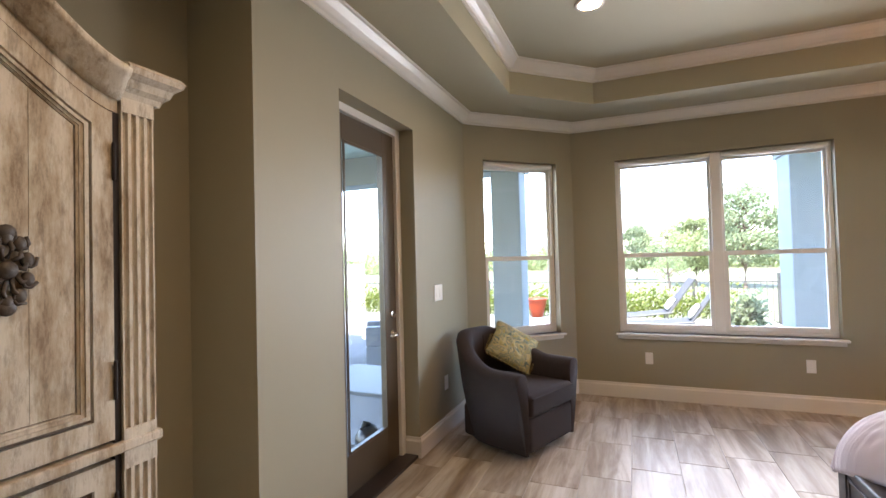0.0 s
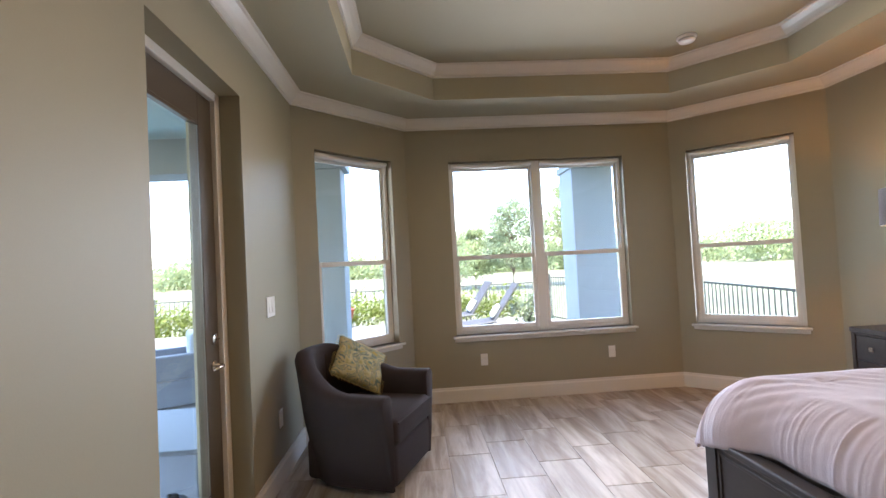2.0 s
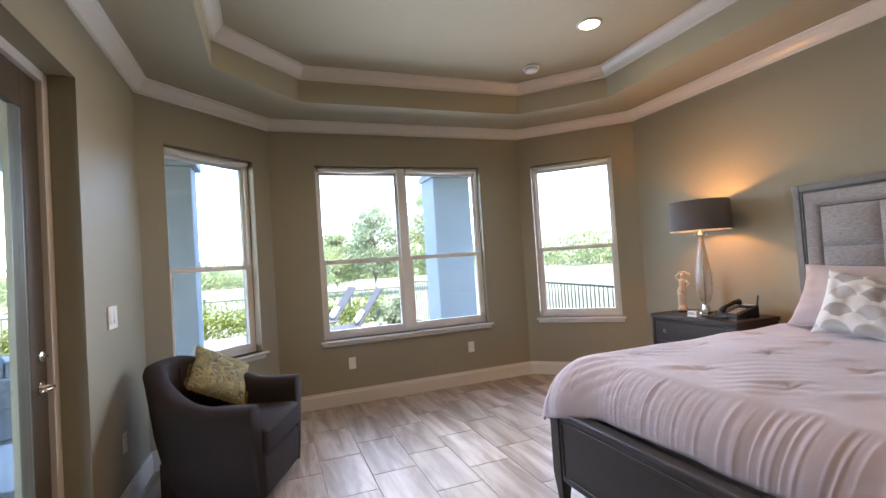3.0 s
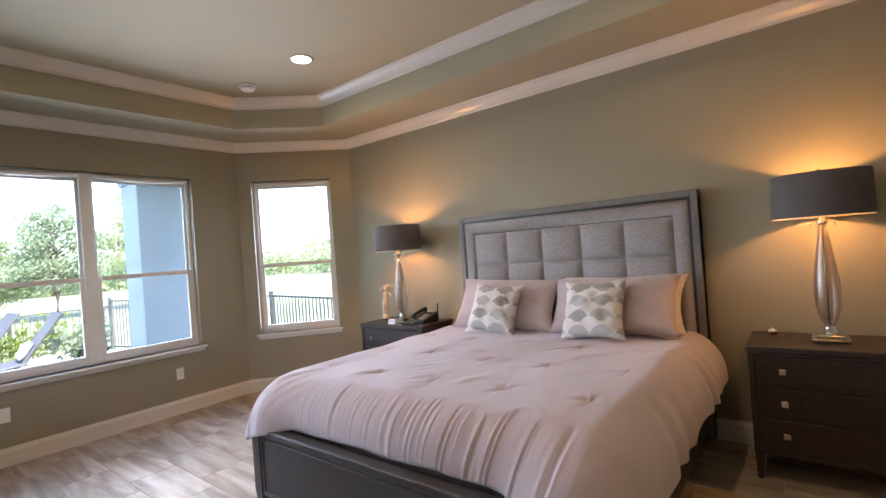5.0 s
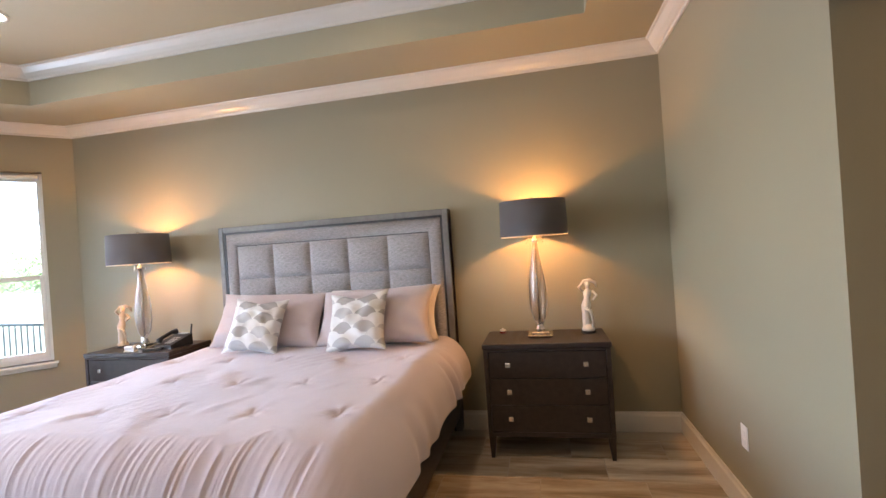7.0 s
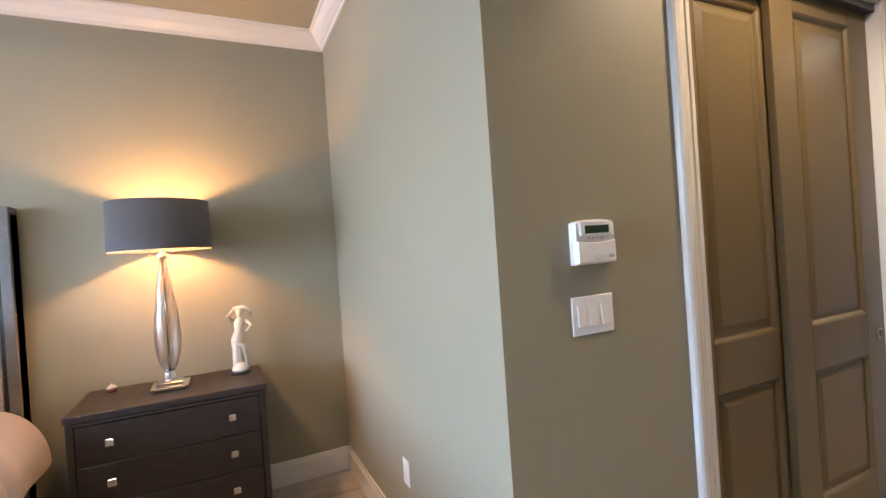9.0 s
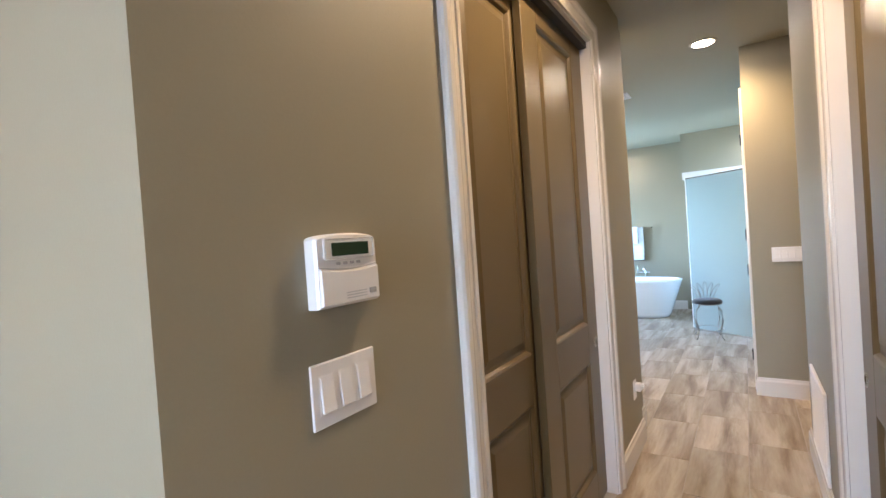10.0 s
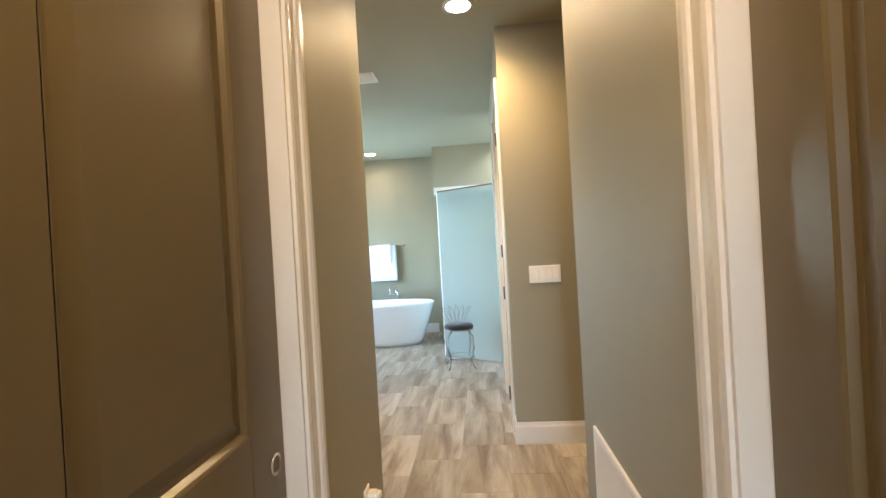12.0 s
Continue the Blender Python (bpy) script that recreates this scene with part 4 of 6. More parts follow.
part("footboard", boxes((0.0, 0.055, -0.985, 0.985, 0.13, 0.49), bevel=0.004), CHARCOAL, bed)
part("footboard_rail", boxes((-0.008, 0.070, -1.0, 1.0, 0.475, 0.512), bevel=0.010, seg=3), CHARCOAL, bed)
part("footboard_moulding", boxes((-0.006, 0.001, -0.90, 0.90, 0.445, 0.460), (-0.006, 0.001, -0.90, 0.90, 0.155, 0.170), (-0.006, 0.001, -0.915, -0.90, 0.155, 0.460), (-0.006, 0.001, 0.90, 0.915, 0.155, 0.460), bevel=0.002), CHARCOAL, bed)
for sy in (-1, 1):
    bm = bm_new()
    y = sy * 0.965
    top = [bm.verts.new((0.028 + a * 0.036, y + b * 0.036, 0.476)) for a, b in ((-1, -1), (1, -1), (1, 1), (-1, 1))]
    mid = [bm.verts.new((0.028 + a * 0.036, y + b * 0.036, 0.16)) for a, b in ((-1, -1), (1, -1), (1, 1), (-1, 1))]
    low = [bm.verts.new((0.028 + a * 0.020, y + b * 0.020, 0.0)) for a, b in ((-1, -1), (1, -1), (1, 1), (-1, 1))]
    for r0, r1 in ((top, mid), (mid, low)):
        for i in range(4):
            bm.faces.new((r0[i], r0[(i + 1) % 4], r1[(i + 1) % 4], r1[i]))
    bm.faces.new(top)
    bm.faces.new(low)
    part("foot_leg", bm, CHARCOAL, bed)
    part("side_rail", boxes((0.055, 2.17, sy * 0.985 - 0.018, sy * 0.985 + 0.018, 0.14, 0.42), bevel=0.004), CHARCOAL, bed)
part("slat_base", boxes((0.06, 2.16, -0.96, 0.96, 0.25, 0.29)), BLACKLINE, bed)

ob = part("mattress", boxes((1.24, 3.20, 0.245, 2.145, 0.292, 0.65), bevel=0.06, seg=3), SHEET, None, "ivory mattress under the comforter", smooth=True, category="mattress")

# comforter
NXC, NYC = 130, 640
bm = bm_new()
half, cx0, cx1, cy = 0.925, 1.36, 3.19, 1.225
rnd = noise
grid = []
LY = half + 0.36
for j in range(NYC + 1):
    row = []
    v = (2 * j / NYC - 1) * LY
    for i in range(NXC + 1):
        s = cx1 - (cx1 - cx0 + 0.42) * i / NXC
        u = max(0.0, cx0 - s) / 0.42
        w = max(0.0, abs(v) - half) / 0.36
        sg = 1 if v > 0 else -1
        d = min(1.25, (u ** 2.4 + w ** 2.4) ** (1 / 2.4))
        over = d
        ang = min(1.0, over) * math.pi / 2
        kc = min(1.0, max(0.0, (abs(v) - 0.66) / 0.30))
        kc = kc * kc * (3 - 2 * kc)
        x = max(s, cx0) - ((0.250 + 0.100 * kc) * math.sin(min(1, u) * math.pi / 2)) * (1 - 0.12 * w * w)
        y = cy + sg * (min(abs(v), half) * (1 - 0.075 * u * u) + 0.22 * math.sin(min(1, w) * math.pi / 2) * (1 - 0.10 * u * u))
        z = 0.765 - (0.285 - 0.050 * (1 - kc) * (u > w)) * (1 - math.cos(min(1.0, over) * math.pi / 2)) - 0.02 * max(0, over - 1) / 0.25
        # pillowy top with stitched dimples
        z += 0.008 * (1 - over) * (noise.noise(Vector((s * 2.2, v * 2.2, 3.1)))) * 2
        du, dv = ((s - 1.55) / 0.48), (v / 0.42)
        dd = ((du - round(du)) * 0.48) ** 2 + ((dv - round(dv)) * 0.42) ** 2
        z -= 0.012 * math.exp(-dd / 0.0014) * max(0, 1 - over)
        star = math.atan2((dv - round(dv)) * 0.42, (du - round(du)) * 0.48)
        z += 0.0035 * math.exp(-dd / 0.009) * math.sin(star * 5 + 7 * round(du) + 3 * round(dv)) * max(0, 1 - over)
        wr = noise.noise(Vector((s * 4.0 + v * 5.0, v * 4.0 - s * 2.0, 9.0)))
        z += 0.005 * max(0, wr) ** 2 * 4 * (1 - min(1, over))
        # creases
        cr = math.sin((s * 0.8 + v * 1.0) * 62 + 5 * noise.noise(Vector((s * 3, v * 3, 1.0))))
        patch = max(0.0, noise.noise(Vector((s * 1.6 + 4, v * 1.9, 5.0))))
        z += 0.007 * cr * abs(cr) * patch * patch * 3 * (1 - min(1, over))
        # gathers on the hanging edges
        if u > 0.0 and u >= w * 0.7:
            n1 = noise.noise(Vector((v * 3.1, 0.0, 2.0)))
            n2 = noise.noise(Vector((v * 6.7, 7.0, 0.0)))
            ph = v * 145 + 16 * noise.noise(Vector((v * 2.6, 0.0, 2.0))) + 5 * n2 + 1.6 * u * n1
            n3 = noise.noise(Vector((v * 14.0, 1.0, 5.0)))
            begin = 0.14 + 0.20 * n2 + 0.10 * n1
            grow = min(1.0, max(0.0, u - begin) * 6.0)
            fade = 1 - 0.45 * min(1.0, max(0.0, u - 0.45 - 0.5 * n3) * 2.5)
            amp = 0.0046 * grow * fade * max(0.15, 0.45 + 1.5 * n1 + 1.2 * n3)
            rip = 1.0 - 1.9 * abs(math.sin(ph * 0.5)) ** 0.7 + 0.7 * math.sin(ph * 0.31 + 2) + 0.4 * math.sin(ph * 1.37 + 3 * u)
            x -= amp * rip
            z += amp * rip * 0.3 + 0.004 * max(0.0, 1 - abs(u - begin) / 0.10)
        if w > 0.0:
            ph = s * 22 + 6 * noise.noise(Vector((s * 2.7, 3.0, 2.0)))
            amp = 0.013 * min(1, max(0.0, w - 0.15) * 1.6) * (0.5 + max(0.0, noise.noise(Vector((s * 2.1, 8.0, 1.0)))) * 2)
            y += sg * amp * math.sin(ph)
        # the hem drops lower at the foot corners
        z -= 0.05 * min(1, u) * min(1, w)
        z += 0.012 * noise.noise(Vector((v * 5, s * 5, 0))) * min(1, over)
        row.append(bm.verts.new((x, y, z)))
    grid.append(row)
for j in range(NYC):
    for i in range(NXC):
        bm.faces.new((grid[j][i], grid[j][i + 1], grid[j + 1][i + 1], grid[j + 1][i]))
com = part("comforter", bm, COMFORTER, None, "blush-pink cotton comforter, gathered and draped over the bed", smooth=True, category="comforter")
sol = com.modifiers.new("thick", "SOLIDIFY")
sol.thickness, sol.offset = 0.018, -1


def chopped(x, y, w, h, chop):
    """How far the top edge of a plumped pillow dips at x."""
    return chop * h * math.exp(-(x / (0.19 * w)) ** 2) * max(0.0, 2 * y / h) ** 2


def cushion(bm, w, h, t, n=34, corner=0.05, seed=0.0, wrinkle=0.012, chop=0.0):
    """A stuffed pillow in the plane x (w), y (h), thickness z; its corners draw out a little."""
    for side in (1, -1):
        grid = []
        for i in range(n + 1):
            row = []
            for j in range(n + 1):
                u, v = 2 * i / n - 1, 2 * j / n - 1
                pinch_u = 1 - corner * (1 - abs(v) ** 2.0) * abs(u) ** 3
                pinch_v = 1 - corner * (1 - abs(u) ** 2.0) * abs(v) ** 3
                b = max(0.0, (1 - abs(u) ** 2.6) * (1 - abs(v) ** 2.6)) ** 0.5
                z = side * t / 2 * b
                z += wrinkle * b * noise.noise(Vector((u * 2.5 + seed, v * 2.5, side * 3.0)))
                crease = max(0.0, noise.noise(Vector((u * 1.7 - seed, v * 1.7, side * 2.0))) + 0.15)
                z += side * 0.010 * b * crease * math.sin((u * 0.6 + v) * 17 + 6 * noise.noise(Vector((u * 2 + seed, v * 2, 4.0))))
                x, y = u * pinch_u * w / 2, v * pinch_v * h / 2
                row.append(bm.verts.new((x, y - chopped(x, y, w, h, chop), z)))
            grid.append(row)
        for i in range(n):
            for j in range(n):
                bm.faces.new((grid[i][j], grid[i + 1][j], grid[i + 1][j + 1], grid[i][j + 1]))
    bmesh.ops.remove_doubles(bm, verts=bm.verts, dist=0.0004)
    return bm


def pillow(name, loc, yaw, lean, w, h, t, mat, label, category="pillow", seed=0.0, roll=0.0, trim=None, pinch=0.10, chop=0.0):
    """Stands on its lower edge and leans back; yaw 0 faces towards -x."""
    ob = thing(name, loc, 0, label, category, "pillows on the bed" if category == "pillow" else "")
    # cushion plane: local x across, y up
    ob.matrix_basis = pose(*loc, 0, 0, yaw - 90) @ pose(0, 0, 0, 90 - lean, 0, 0) @ pose(0, 0, 0, 0, 0, roll) @ pose(0, h / 2 - 0.012, 0)
    part("cover", cushion(bm_new(), w, h, t, corner=pinch, seed=seed, wrinkle=0.03, chop=chop), mat, ob, smooth=True)
    pts = [(x * w / 2 * 0.985, y * h / 2 * 0.985, 0) for x, y in ((-1, -1), (-0.5, -1 + pinch * 0.75), (0, -1 + pinch), (0.5, -1 + pinch * 0.75), (1, -1), (1 - pinch * 0.75, -0.5), (1 - pinch, 0), (1 - pinch * 0.75, 0.5), (1, 1), (0.5, 1 - pinch * 0.75), (0, 1 - pinch), (-0.5, 1 - pinch * 0.75), (-1, 1), (-1 + pinch * 0.75, 0.5), (-1 + pinch, 0), (-1 + pinch * 0.75, -0.5))]
    pts = [(x, y - chopped(x, y, w, h, chop), z) for x, y, z in pts]
    part("piping", tube(bm_new(), pts, 0.0035, 6, closed=True), trim or mat, ob)
    return ob


pillow("pillow", (3.03, 1.66, 0.77), 0, 24, 0.86, 0.42, 0.17, SHEET, "ivory pillow at the back", seed=1)
pillow("pillow", (3.03, 0.74, 0.77), 0, 24, 0.93, 0.44, 0.18, SHEET, "ivory pillow at the back", seed=2)
pillow("pillow", (2.89, 1.63, 0.775), 2, 30, 0.94, 0.46, 0.20, PILLOWCASE, "blush pillow leaning on the headboard", seed=3, roll=-2)
pillow("pillow", (2.89, 0.75, 0.775), -2, 30, 0.93, 0.46, 0.20, PILLOWCASE, "blush pillow leaning on the headboard", seed=4, roll=2)
pillow("throw_pillow", (2.70, 1.62, 0.775), 4, 28, 0.44, 0.43, 0.14, SCALLOP, "square throw pillow printed with white, grey and taupe fans", seed=5, roll=-4, pinch=0.14, chop=0.05)
pillow("throw_pillow", (2.70, 0.80, 0.775), -3, 28, 0.46, 0.45, 0.14, SCALLOP, "square throw pillow printed with white, grey and taupe fans", seed=6, roll=4, pinch=0.14, chop=0.09)


# ---- nightstands ----
def nightstand(y0, y1, label):
    w = y1 - y0
    ob = thing("nightstand", (2.815, (y0 + y1) / 2, 0), 0, label, "nightstand", "nightstands")
    h = w / 2
    part("top", boxes((0.0, 0.475, -h, h, 0.735, 0.768), bevel=0.004), ESPRESSO, ob)
    part("body", boxes((0.018, 0.465, -h + 0.012, -h + 0.040, 0.155, 0.735), (0.018, 0.465, h - 0.040, h - 0.012, 0.155, 0.735), (0.43, 0.465, -h + 0.04, h - 0.04, 0.155, 0.735), (0.018, 0.43, -h + 0.04, h - 0.04, 0.155, 0.185)), ESPRESSO, ob)
    part("face_frame", boxes((0.004, 0.019, -h + 0.008, -h + 0.036, 0.15, 0.733), (0.004, 0.019, h - 0.036, h - 0.008, 0.15, 0.733), (0.004, 0.019, -h + 0.036, h - 0.036, 0.15, 0.178), (0.004, 0.019, -h + 0.036, h - 0.036, 0.718, 0.733), bevel=0.002), ESPRESSO, ob)
    for k in range(3):
        z0 = 0.181 + k * 0.179
        d = part("drawer", boxes((0.008, 0.026, -h + 0.040, h - 0.040, z0, z0 + 0.175), bevel=0.002), ESPRESSO, ob)
        for sy in (-1, 1):
            bm = boxes((-0.006, 0.008, sy * h * 0.60 - 0.010, sy * h * 0.60 + 0.010, z0 + 0.082, z0 + 0.102))
            box(bm, -0.016, -0.006, sy * h * 0.60 - 0.017, sy * h * 0.60 + 0.017, z0 + 0.075, z0 + 0.109, bevel=0.003)
            part("knob", bm, NICKEL, d, "square nickel knob")
    for sx in (0.03, 0.44):
        for sy in (-1, 1):
            bm = bm_new()
            y = sy * (h - 0.035)
            r0 = [bm.verts.new((sx + a * 0.024, y + b * 0.026, 0.155)) for a, b in ((-1, -1), (1, -1), (1, 1), (-1, 1))]
            r1 = [bm.verts.new((sx + a * 0.012, y + b * 0.012 + sy * 0.008, 0.0)) for a, b in ((-1, -1), (1, -1), (1, 1), (-1, 1))]
            for i in range(4):
                bm.faces.new((r0[i], r0[(i + 1) % 4], r1[(i + 1) % 4], r1[i]))
            bm.faces.new(r0)
            bm.faces.new(r1)
            part("leg", bm, ESPRESSO, ob)
    return ob


nightstand(-0.893, -0.061, "espresso wooden three-drawer nightstand with square nickel knobs, beside the bed")
nightstand(2.41, 3.242, "espresso wooden three-drawer nightstand with square nickel knobs, in the bay corner")


def table_lamp(x, y, label):
    ob = thing("table_lamp", (x, y, 0.768), 0, label, "table lamp", "bedside lamps")
    part("foot", boxes((-0.085, 0.085, -0.085, 0.085, 0.006, 0.022), (-0.06, 0.06, -0.06, 0.06, 0.022, 0.04), bevel=0.003), CHROME, ob, "chrome square foot")
    part("foot_pad", boxes((-0.07, 0.07, -0.07, 0.07, 0.0, 0.006)), BLACKPL, ob)
    part("collar", lathe(bm_new(), [(0.030, 0.04), (0.034, 0.055), (0.026, 0.075), (0.030, 0.09)], 24), CHROME, ob, smooth=True)
    prof = [(0.026, 0.09), (0.045, 0.13), (0.058, 0.19), (0.064, 0.26), (0.062, 0.34), (0.052, 0.43), (0.038, 0.52), (0.026, 0.60), (0.021, 0.665)]
    prof += [(r - 0.005, z) for r, z in prof[::-1][:-1]] + [(0.02, 0.095)]
    part("glass_body", lathe(bm_new(), prof, 32), LAMPGLASS, ob, "smoky bubbled glass body", smooth=True)
    part("stem", lathe(bm_new(), [(0.0055, 0.05), (0.0055, 0.74)], 10), NICKEL, ob, smooth=True)
    part("neck", lathe(bm_new(), [(0.021, 0.665), (0.026, 0.67), (0.022, 0.69), (0.012, 0.70), (0.012, 0.72)], 20), NICKEL, ob, smooth=True)
    bm = bm_new()
    for s in (-1, 1):
        tube(bm, [(0, 0, 0.715), (0, s * 0.05, 0.72), (0, s * 0.055, 0.70)], 0.005, 8)
        tube(bm, [(0, s * 0.055, 0.70), (0, s * 0.055, 0.67)], 0.0015, 6)
        ellipsoid(bm, (0, s * 0.055, 0.665), (0.006, 0.006, 0.009), 8, 6)
    part("pull_chains", bm, NICKEL, ob)
    z0, z1, r0, r1 = 0.712, 0.955, 0.236, 0.229
    sh = part("shade", lathe(bm_new(), [(r0, z0), (r1, z1), (r1 - 0.003, z1), (r0 - 0.003, z0), (r0, z0)], 64, cap=False), SHADE, ob, "slate-grey drum shade", smooth=True)
    part("shade_liner", lathe(bm_new(), [(r0 - 0.0045, z0 - 0.006), (r1 - 0.0045, z1 - 0.001), (r1 - 0.006, z1 - 0.001), (r0 - 0.006, z0 - 0.006), (r0 - 0.0045, z0 - 0.006)], 64, cap=False), LINER, sh, smooth=True)
    bm = bm_new()
    for k in range(3):
        a = 2 * math.pi * k / 3 + 0.4
        tube(bm, [(0.012 * math.cos(a), 0.012 * math.sin(a), z1 - 0.012), ((r1 - 0.006) * math.cos(a), (r1 - 0.006) * math.sin(a), z1 - 0.012)], 0.002, 6)
    part("spider", bm, NICKEL, sh)
    part("finial", lathe(bm_new(), [(0.004, 0.74), (0.004, 0.962), (0.011, 0.966), (0.012, 0.975), (0.004, 0.985)], 14), NICKEL, ob, smooth=True)
    return ob


table_lamp(*LAMP_R, "lit smoky glass lamp with slate-grey drum shade on the bedside nightstand")
table_lamp(*LAMP_L, "lit smoky glass lamp with slate-grey drum shade in the bay corner")


def figure(x, y, height, mat, label, turn):
    ob = thing("figurine", (x, y, 0.768), turn, label, "figurine")
    h = height
    bm = bm_new()
    lathe(bm, [(0.050, 0.0), (0.054, 0.004), (0.052, 0.012), (0.044, 0.014)], 28, mat=1)
    lathe(bm, [(0.042, 0.014), (0.044, 0.03), (0.032, 0.045), (0.026, 0.06)], 18)
    prof = [(0.030, 0.05), (0.034, 0.10), (0.028, 0.25), (0.026, 0.36), (0.033, 0.45), (0.040, 0.52), (0.030, 0.60), (0.024, 0.65), (0.033, 0.73), (0.034, 0.78), (0.016, 0.82), (0.011, 0.85)]
    rings = []
    for k, (r, z) in enumerate(prof):
        sway = 0.012 * math.sin(z * 5.2)
        rings.append([bm.verts.new((r * 0.66 * math.cos(a) * (1 + 0.12 * math.sin(5 * a) * (z < 0.5)), sway + r * 0.84 * math.sin(a) * (1 + 0.12 * math.cos(7 * a) * (z < 0.5)), z * h)) for a in [2 * math.pi * i / 18 for i in range(18)]])
    for a, b in zip(rings, rings[1:]):
        for i in range(18):
            bm.faces.new((a[i], a[(i + 1) % 18], b[(i + 1) % 18], b[i]))
    sw = 0.012 * math.sin(0.85 * 5.2)
    ellipsoid(bm, (0, sw, 0.89 * h), (0.019, 0.017, 0.024), 14, 10)
    ellipsoid(bm, (0.006, sw, 0.925 * h), (0.018, 0.022, 0.014), 12, 8)
    tube(bm, [(0, sw + 0.03, 0.78 * h), (0.0, sw + 0.06, 0.86 * h), (0.0, sw + 0.028, 0.965 * h)], [0.011, 0.009, 0.007], 8)
    tube(bm, [(0, sw - 0.03, 0.78 * h), (-0.01, sw - 0.058, 0.70 * h), (-0.02, sw - 0.03, 0.62 * h)], [0.011, 0.009, 0.007], 8)
    tube(bm, [(0.01, sw + 0.03, 0.97 * h), (0.01, sw - 0.02, 0.985 * h), (0.01, sw - 0.055, 0.93 * h), (0.02, sw - 0.06, 0.84 * h)], [0.010, 0.012, 0.012, 0.006], 8)
    tube(bm, [(-0.02, 0.02, 0.47 * h), (-0.03, -0.02, 0.42 * h), (-0.02, -0.035, 0.25 * h), (-0.02, -0.03, 0.08 * h)], [0.008, 0.012, 0.010, 0.008], 8)
    part("statue", bm, [mat, BLACKPL], ob, smooth=True)
    return ob


figure(3.15, -0.785, 0.375, CERAMIC, "white bisque figurine on a black base", 0)
figure(3.08, 3.12, 0.36, IVORY, "ivory-toned figurine on a black base", 20)

ph = thing("desk_phone", (3.04, 2.57, 0.768), -8, "black and silver corded desk phone with its handset on", "telephone")
bm = bm_new()
prism(bm, [(-0.10, -0.09), (0.11, -0.09), (0.11, 0.09), (-0.10, 0.09)], 0, 0.02)
for v in bm.verts:
    if v.co.z > 0.01:
        v.co.z = 0.03 + 0.30 * (v.co.x + 0.10)
part("body", bm, BLACKPL, ph)
bm = tube(bm_new(), [(-0.085, 0.062, 0.058), (-0.05, 0.064, 0.082), (0.04, 0.064, 0.112), (0.085, 0.062, 0.112)], [0.026, 0.016, 0.016, 0.026], 12)
part("handset", bm, BLACKPL, ph, "glossy black handset", smooth=True)
for i in range(4):
    for j in range(3):
        bx = boxes((-0.009, 0.009, -0.008, 0.008, 0, 0.004), bevel=0.001)
        k = part("key", bx, SILVERPL, ph)
        k.matrix_basis = pose(-0.06 + i * 0.028, 0.01 - j * 0.026, 0.042 + 0.30 * (i * 0.028 + 0.002), 0, -16.7, 0)
part("display", boxes((0.06, 0.10, -0.065, 0.02, 0.092, 0.097), bevel=0.001), SILVERPL, ph)
part("aerial", tube(bm_new(), [(0.10, -0.08, 0.06), (0.115, -0.085, 0.17)], [0.008, 0.006], 10), BLACKPL, ph)
ob = thing("television_remote", (2.90, 2.64, 0.768), 15, "black remote control lying on the nightstand", "remote control")
part("body", boxes((-0.022, 0.022, -0.075, 0.075, 0, 0.018), bevel=0.005, seg=2), BLACKPL, ob)
for k in range(5):
    part("button", boxes((-0.012, 0.012, -0.055 + k * 0.022, -0.045 + k * 0.022, 0.018, 0.020), bevel=0.001), SILVERPL, ob)
ob = thing("desk_clock", (2.885, 2.84, 0.768), 0, "small white desk clock on the nightstand", "clock")
part("body", boxes((-0.02, 0.02, -0.045, 0.045, 0.006, 0.045), bevel=0.005, seg=2), WHITEPL, ob)
part("foot", boxes((-0.025, 0.03, -0.05, 0.05, 0, 0.006), bevel=0.002), WHITEPL, ob)
part("display", boxes((-0.0225, -0.0205, -0.033, 0.033, 0.016, 0.037)), SILVERPL, ob)
ob = thing("trinket_box", (3.20, -0.175, 0.768), 20, "small dark red lidded trinket box", "trinket box")
part("body", lathe(bm_new(), [(0.018, 0), (0.024, 0.006), (0.023, 0.018)], 20), RED, ob, smooth=True)
part("lid", lathe(bm_new(), [(0.024, 0.018), (0.022, 0.027), (0.008, 0.034), (0.004, 0.036), (0.006, 0.04)], 20), CERAMIC, ob, "pale lid", smooth=True)

# ---- armchair ----
ch = thing("armchair", (-0.69, 3.265, 0), -22, "dark taupe upholstered swivel tub armchair on the tiled floor", "armchair")


def u_path(k):
    """Plan of the tub at k from 0 (one arm's front) to 1 (the other), at radius 1."""
    R, F = 0.350, 0.35
    total = 2 * F + math.pi * R
    s = k * total
    if s < F:
        return Vector((F - s, -R)), Vector((0, -1))
    if s > total - F:
        return Vector((s - (total - F), R)), Vector((0, 1))
    a = -math.pi / 2 - (s - F) / R
    return Vector((R * math.cos(a), R * math.sin(a))), Vector((math.cos(a), math.sin(a)))


bm = bm_new()
rings = []
NS = 56
for i in range(NS + 1):
    k = i / NS
    c, nrm = u_path(k)
    e = abs(2 * k - 1)
    back = 1 - min(1.0, max(0.0, (e - 0.12) / 0.62))
    back = back * back * (3 - 2 * back)
    top = 0.615 + 0.225 * back
    sec = [(-0.026, 0.045), (0.002, 0.20), (0.040, 0.42), (0.066, top - 0.07), (0.070, top - 0.04), (0.060, top - 0.012), (0.030, top), (-0.02, top), (-0.048, top - 0.016), (-0.060, top - 0.05), (-0.060, 0.40), (-0.058, 0.045)]
    rings.append([bm.verts.new((c.x + nrm.x * o - (0.05 * back * (z - 0.3) if z > 0.3 else 0), c.y + nrm.y * o, z)) for o, z in sec])
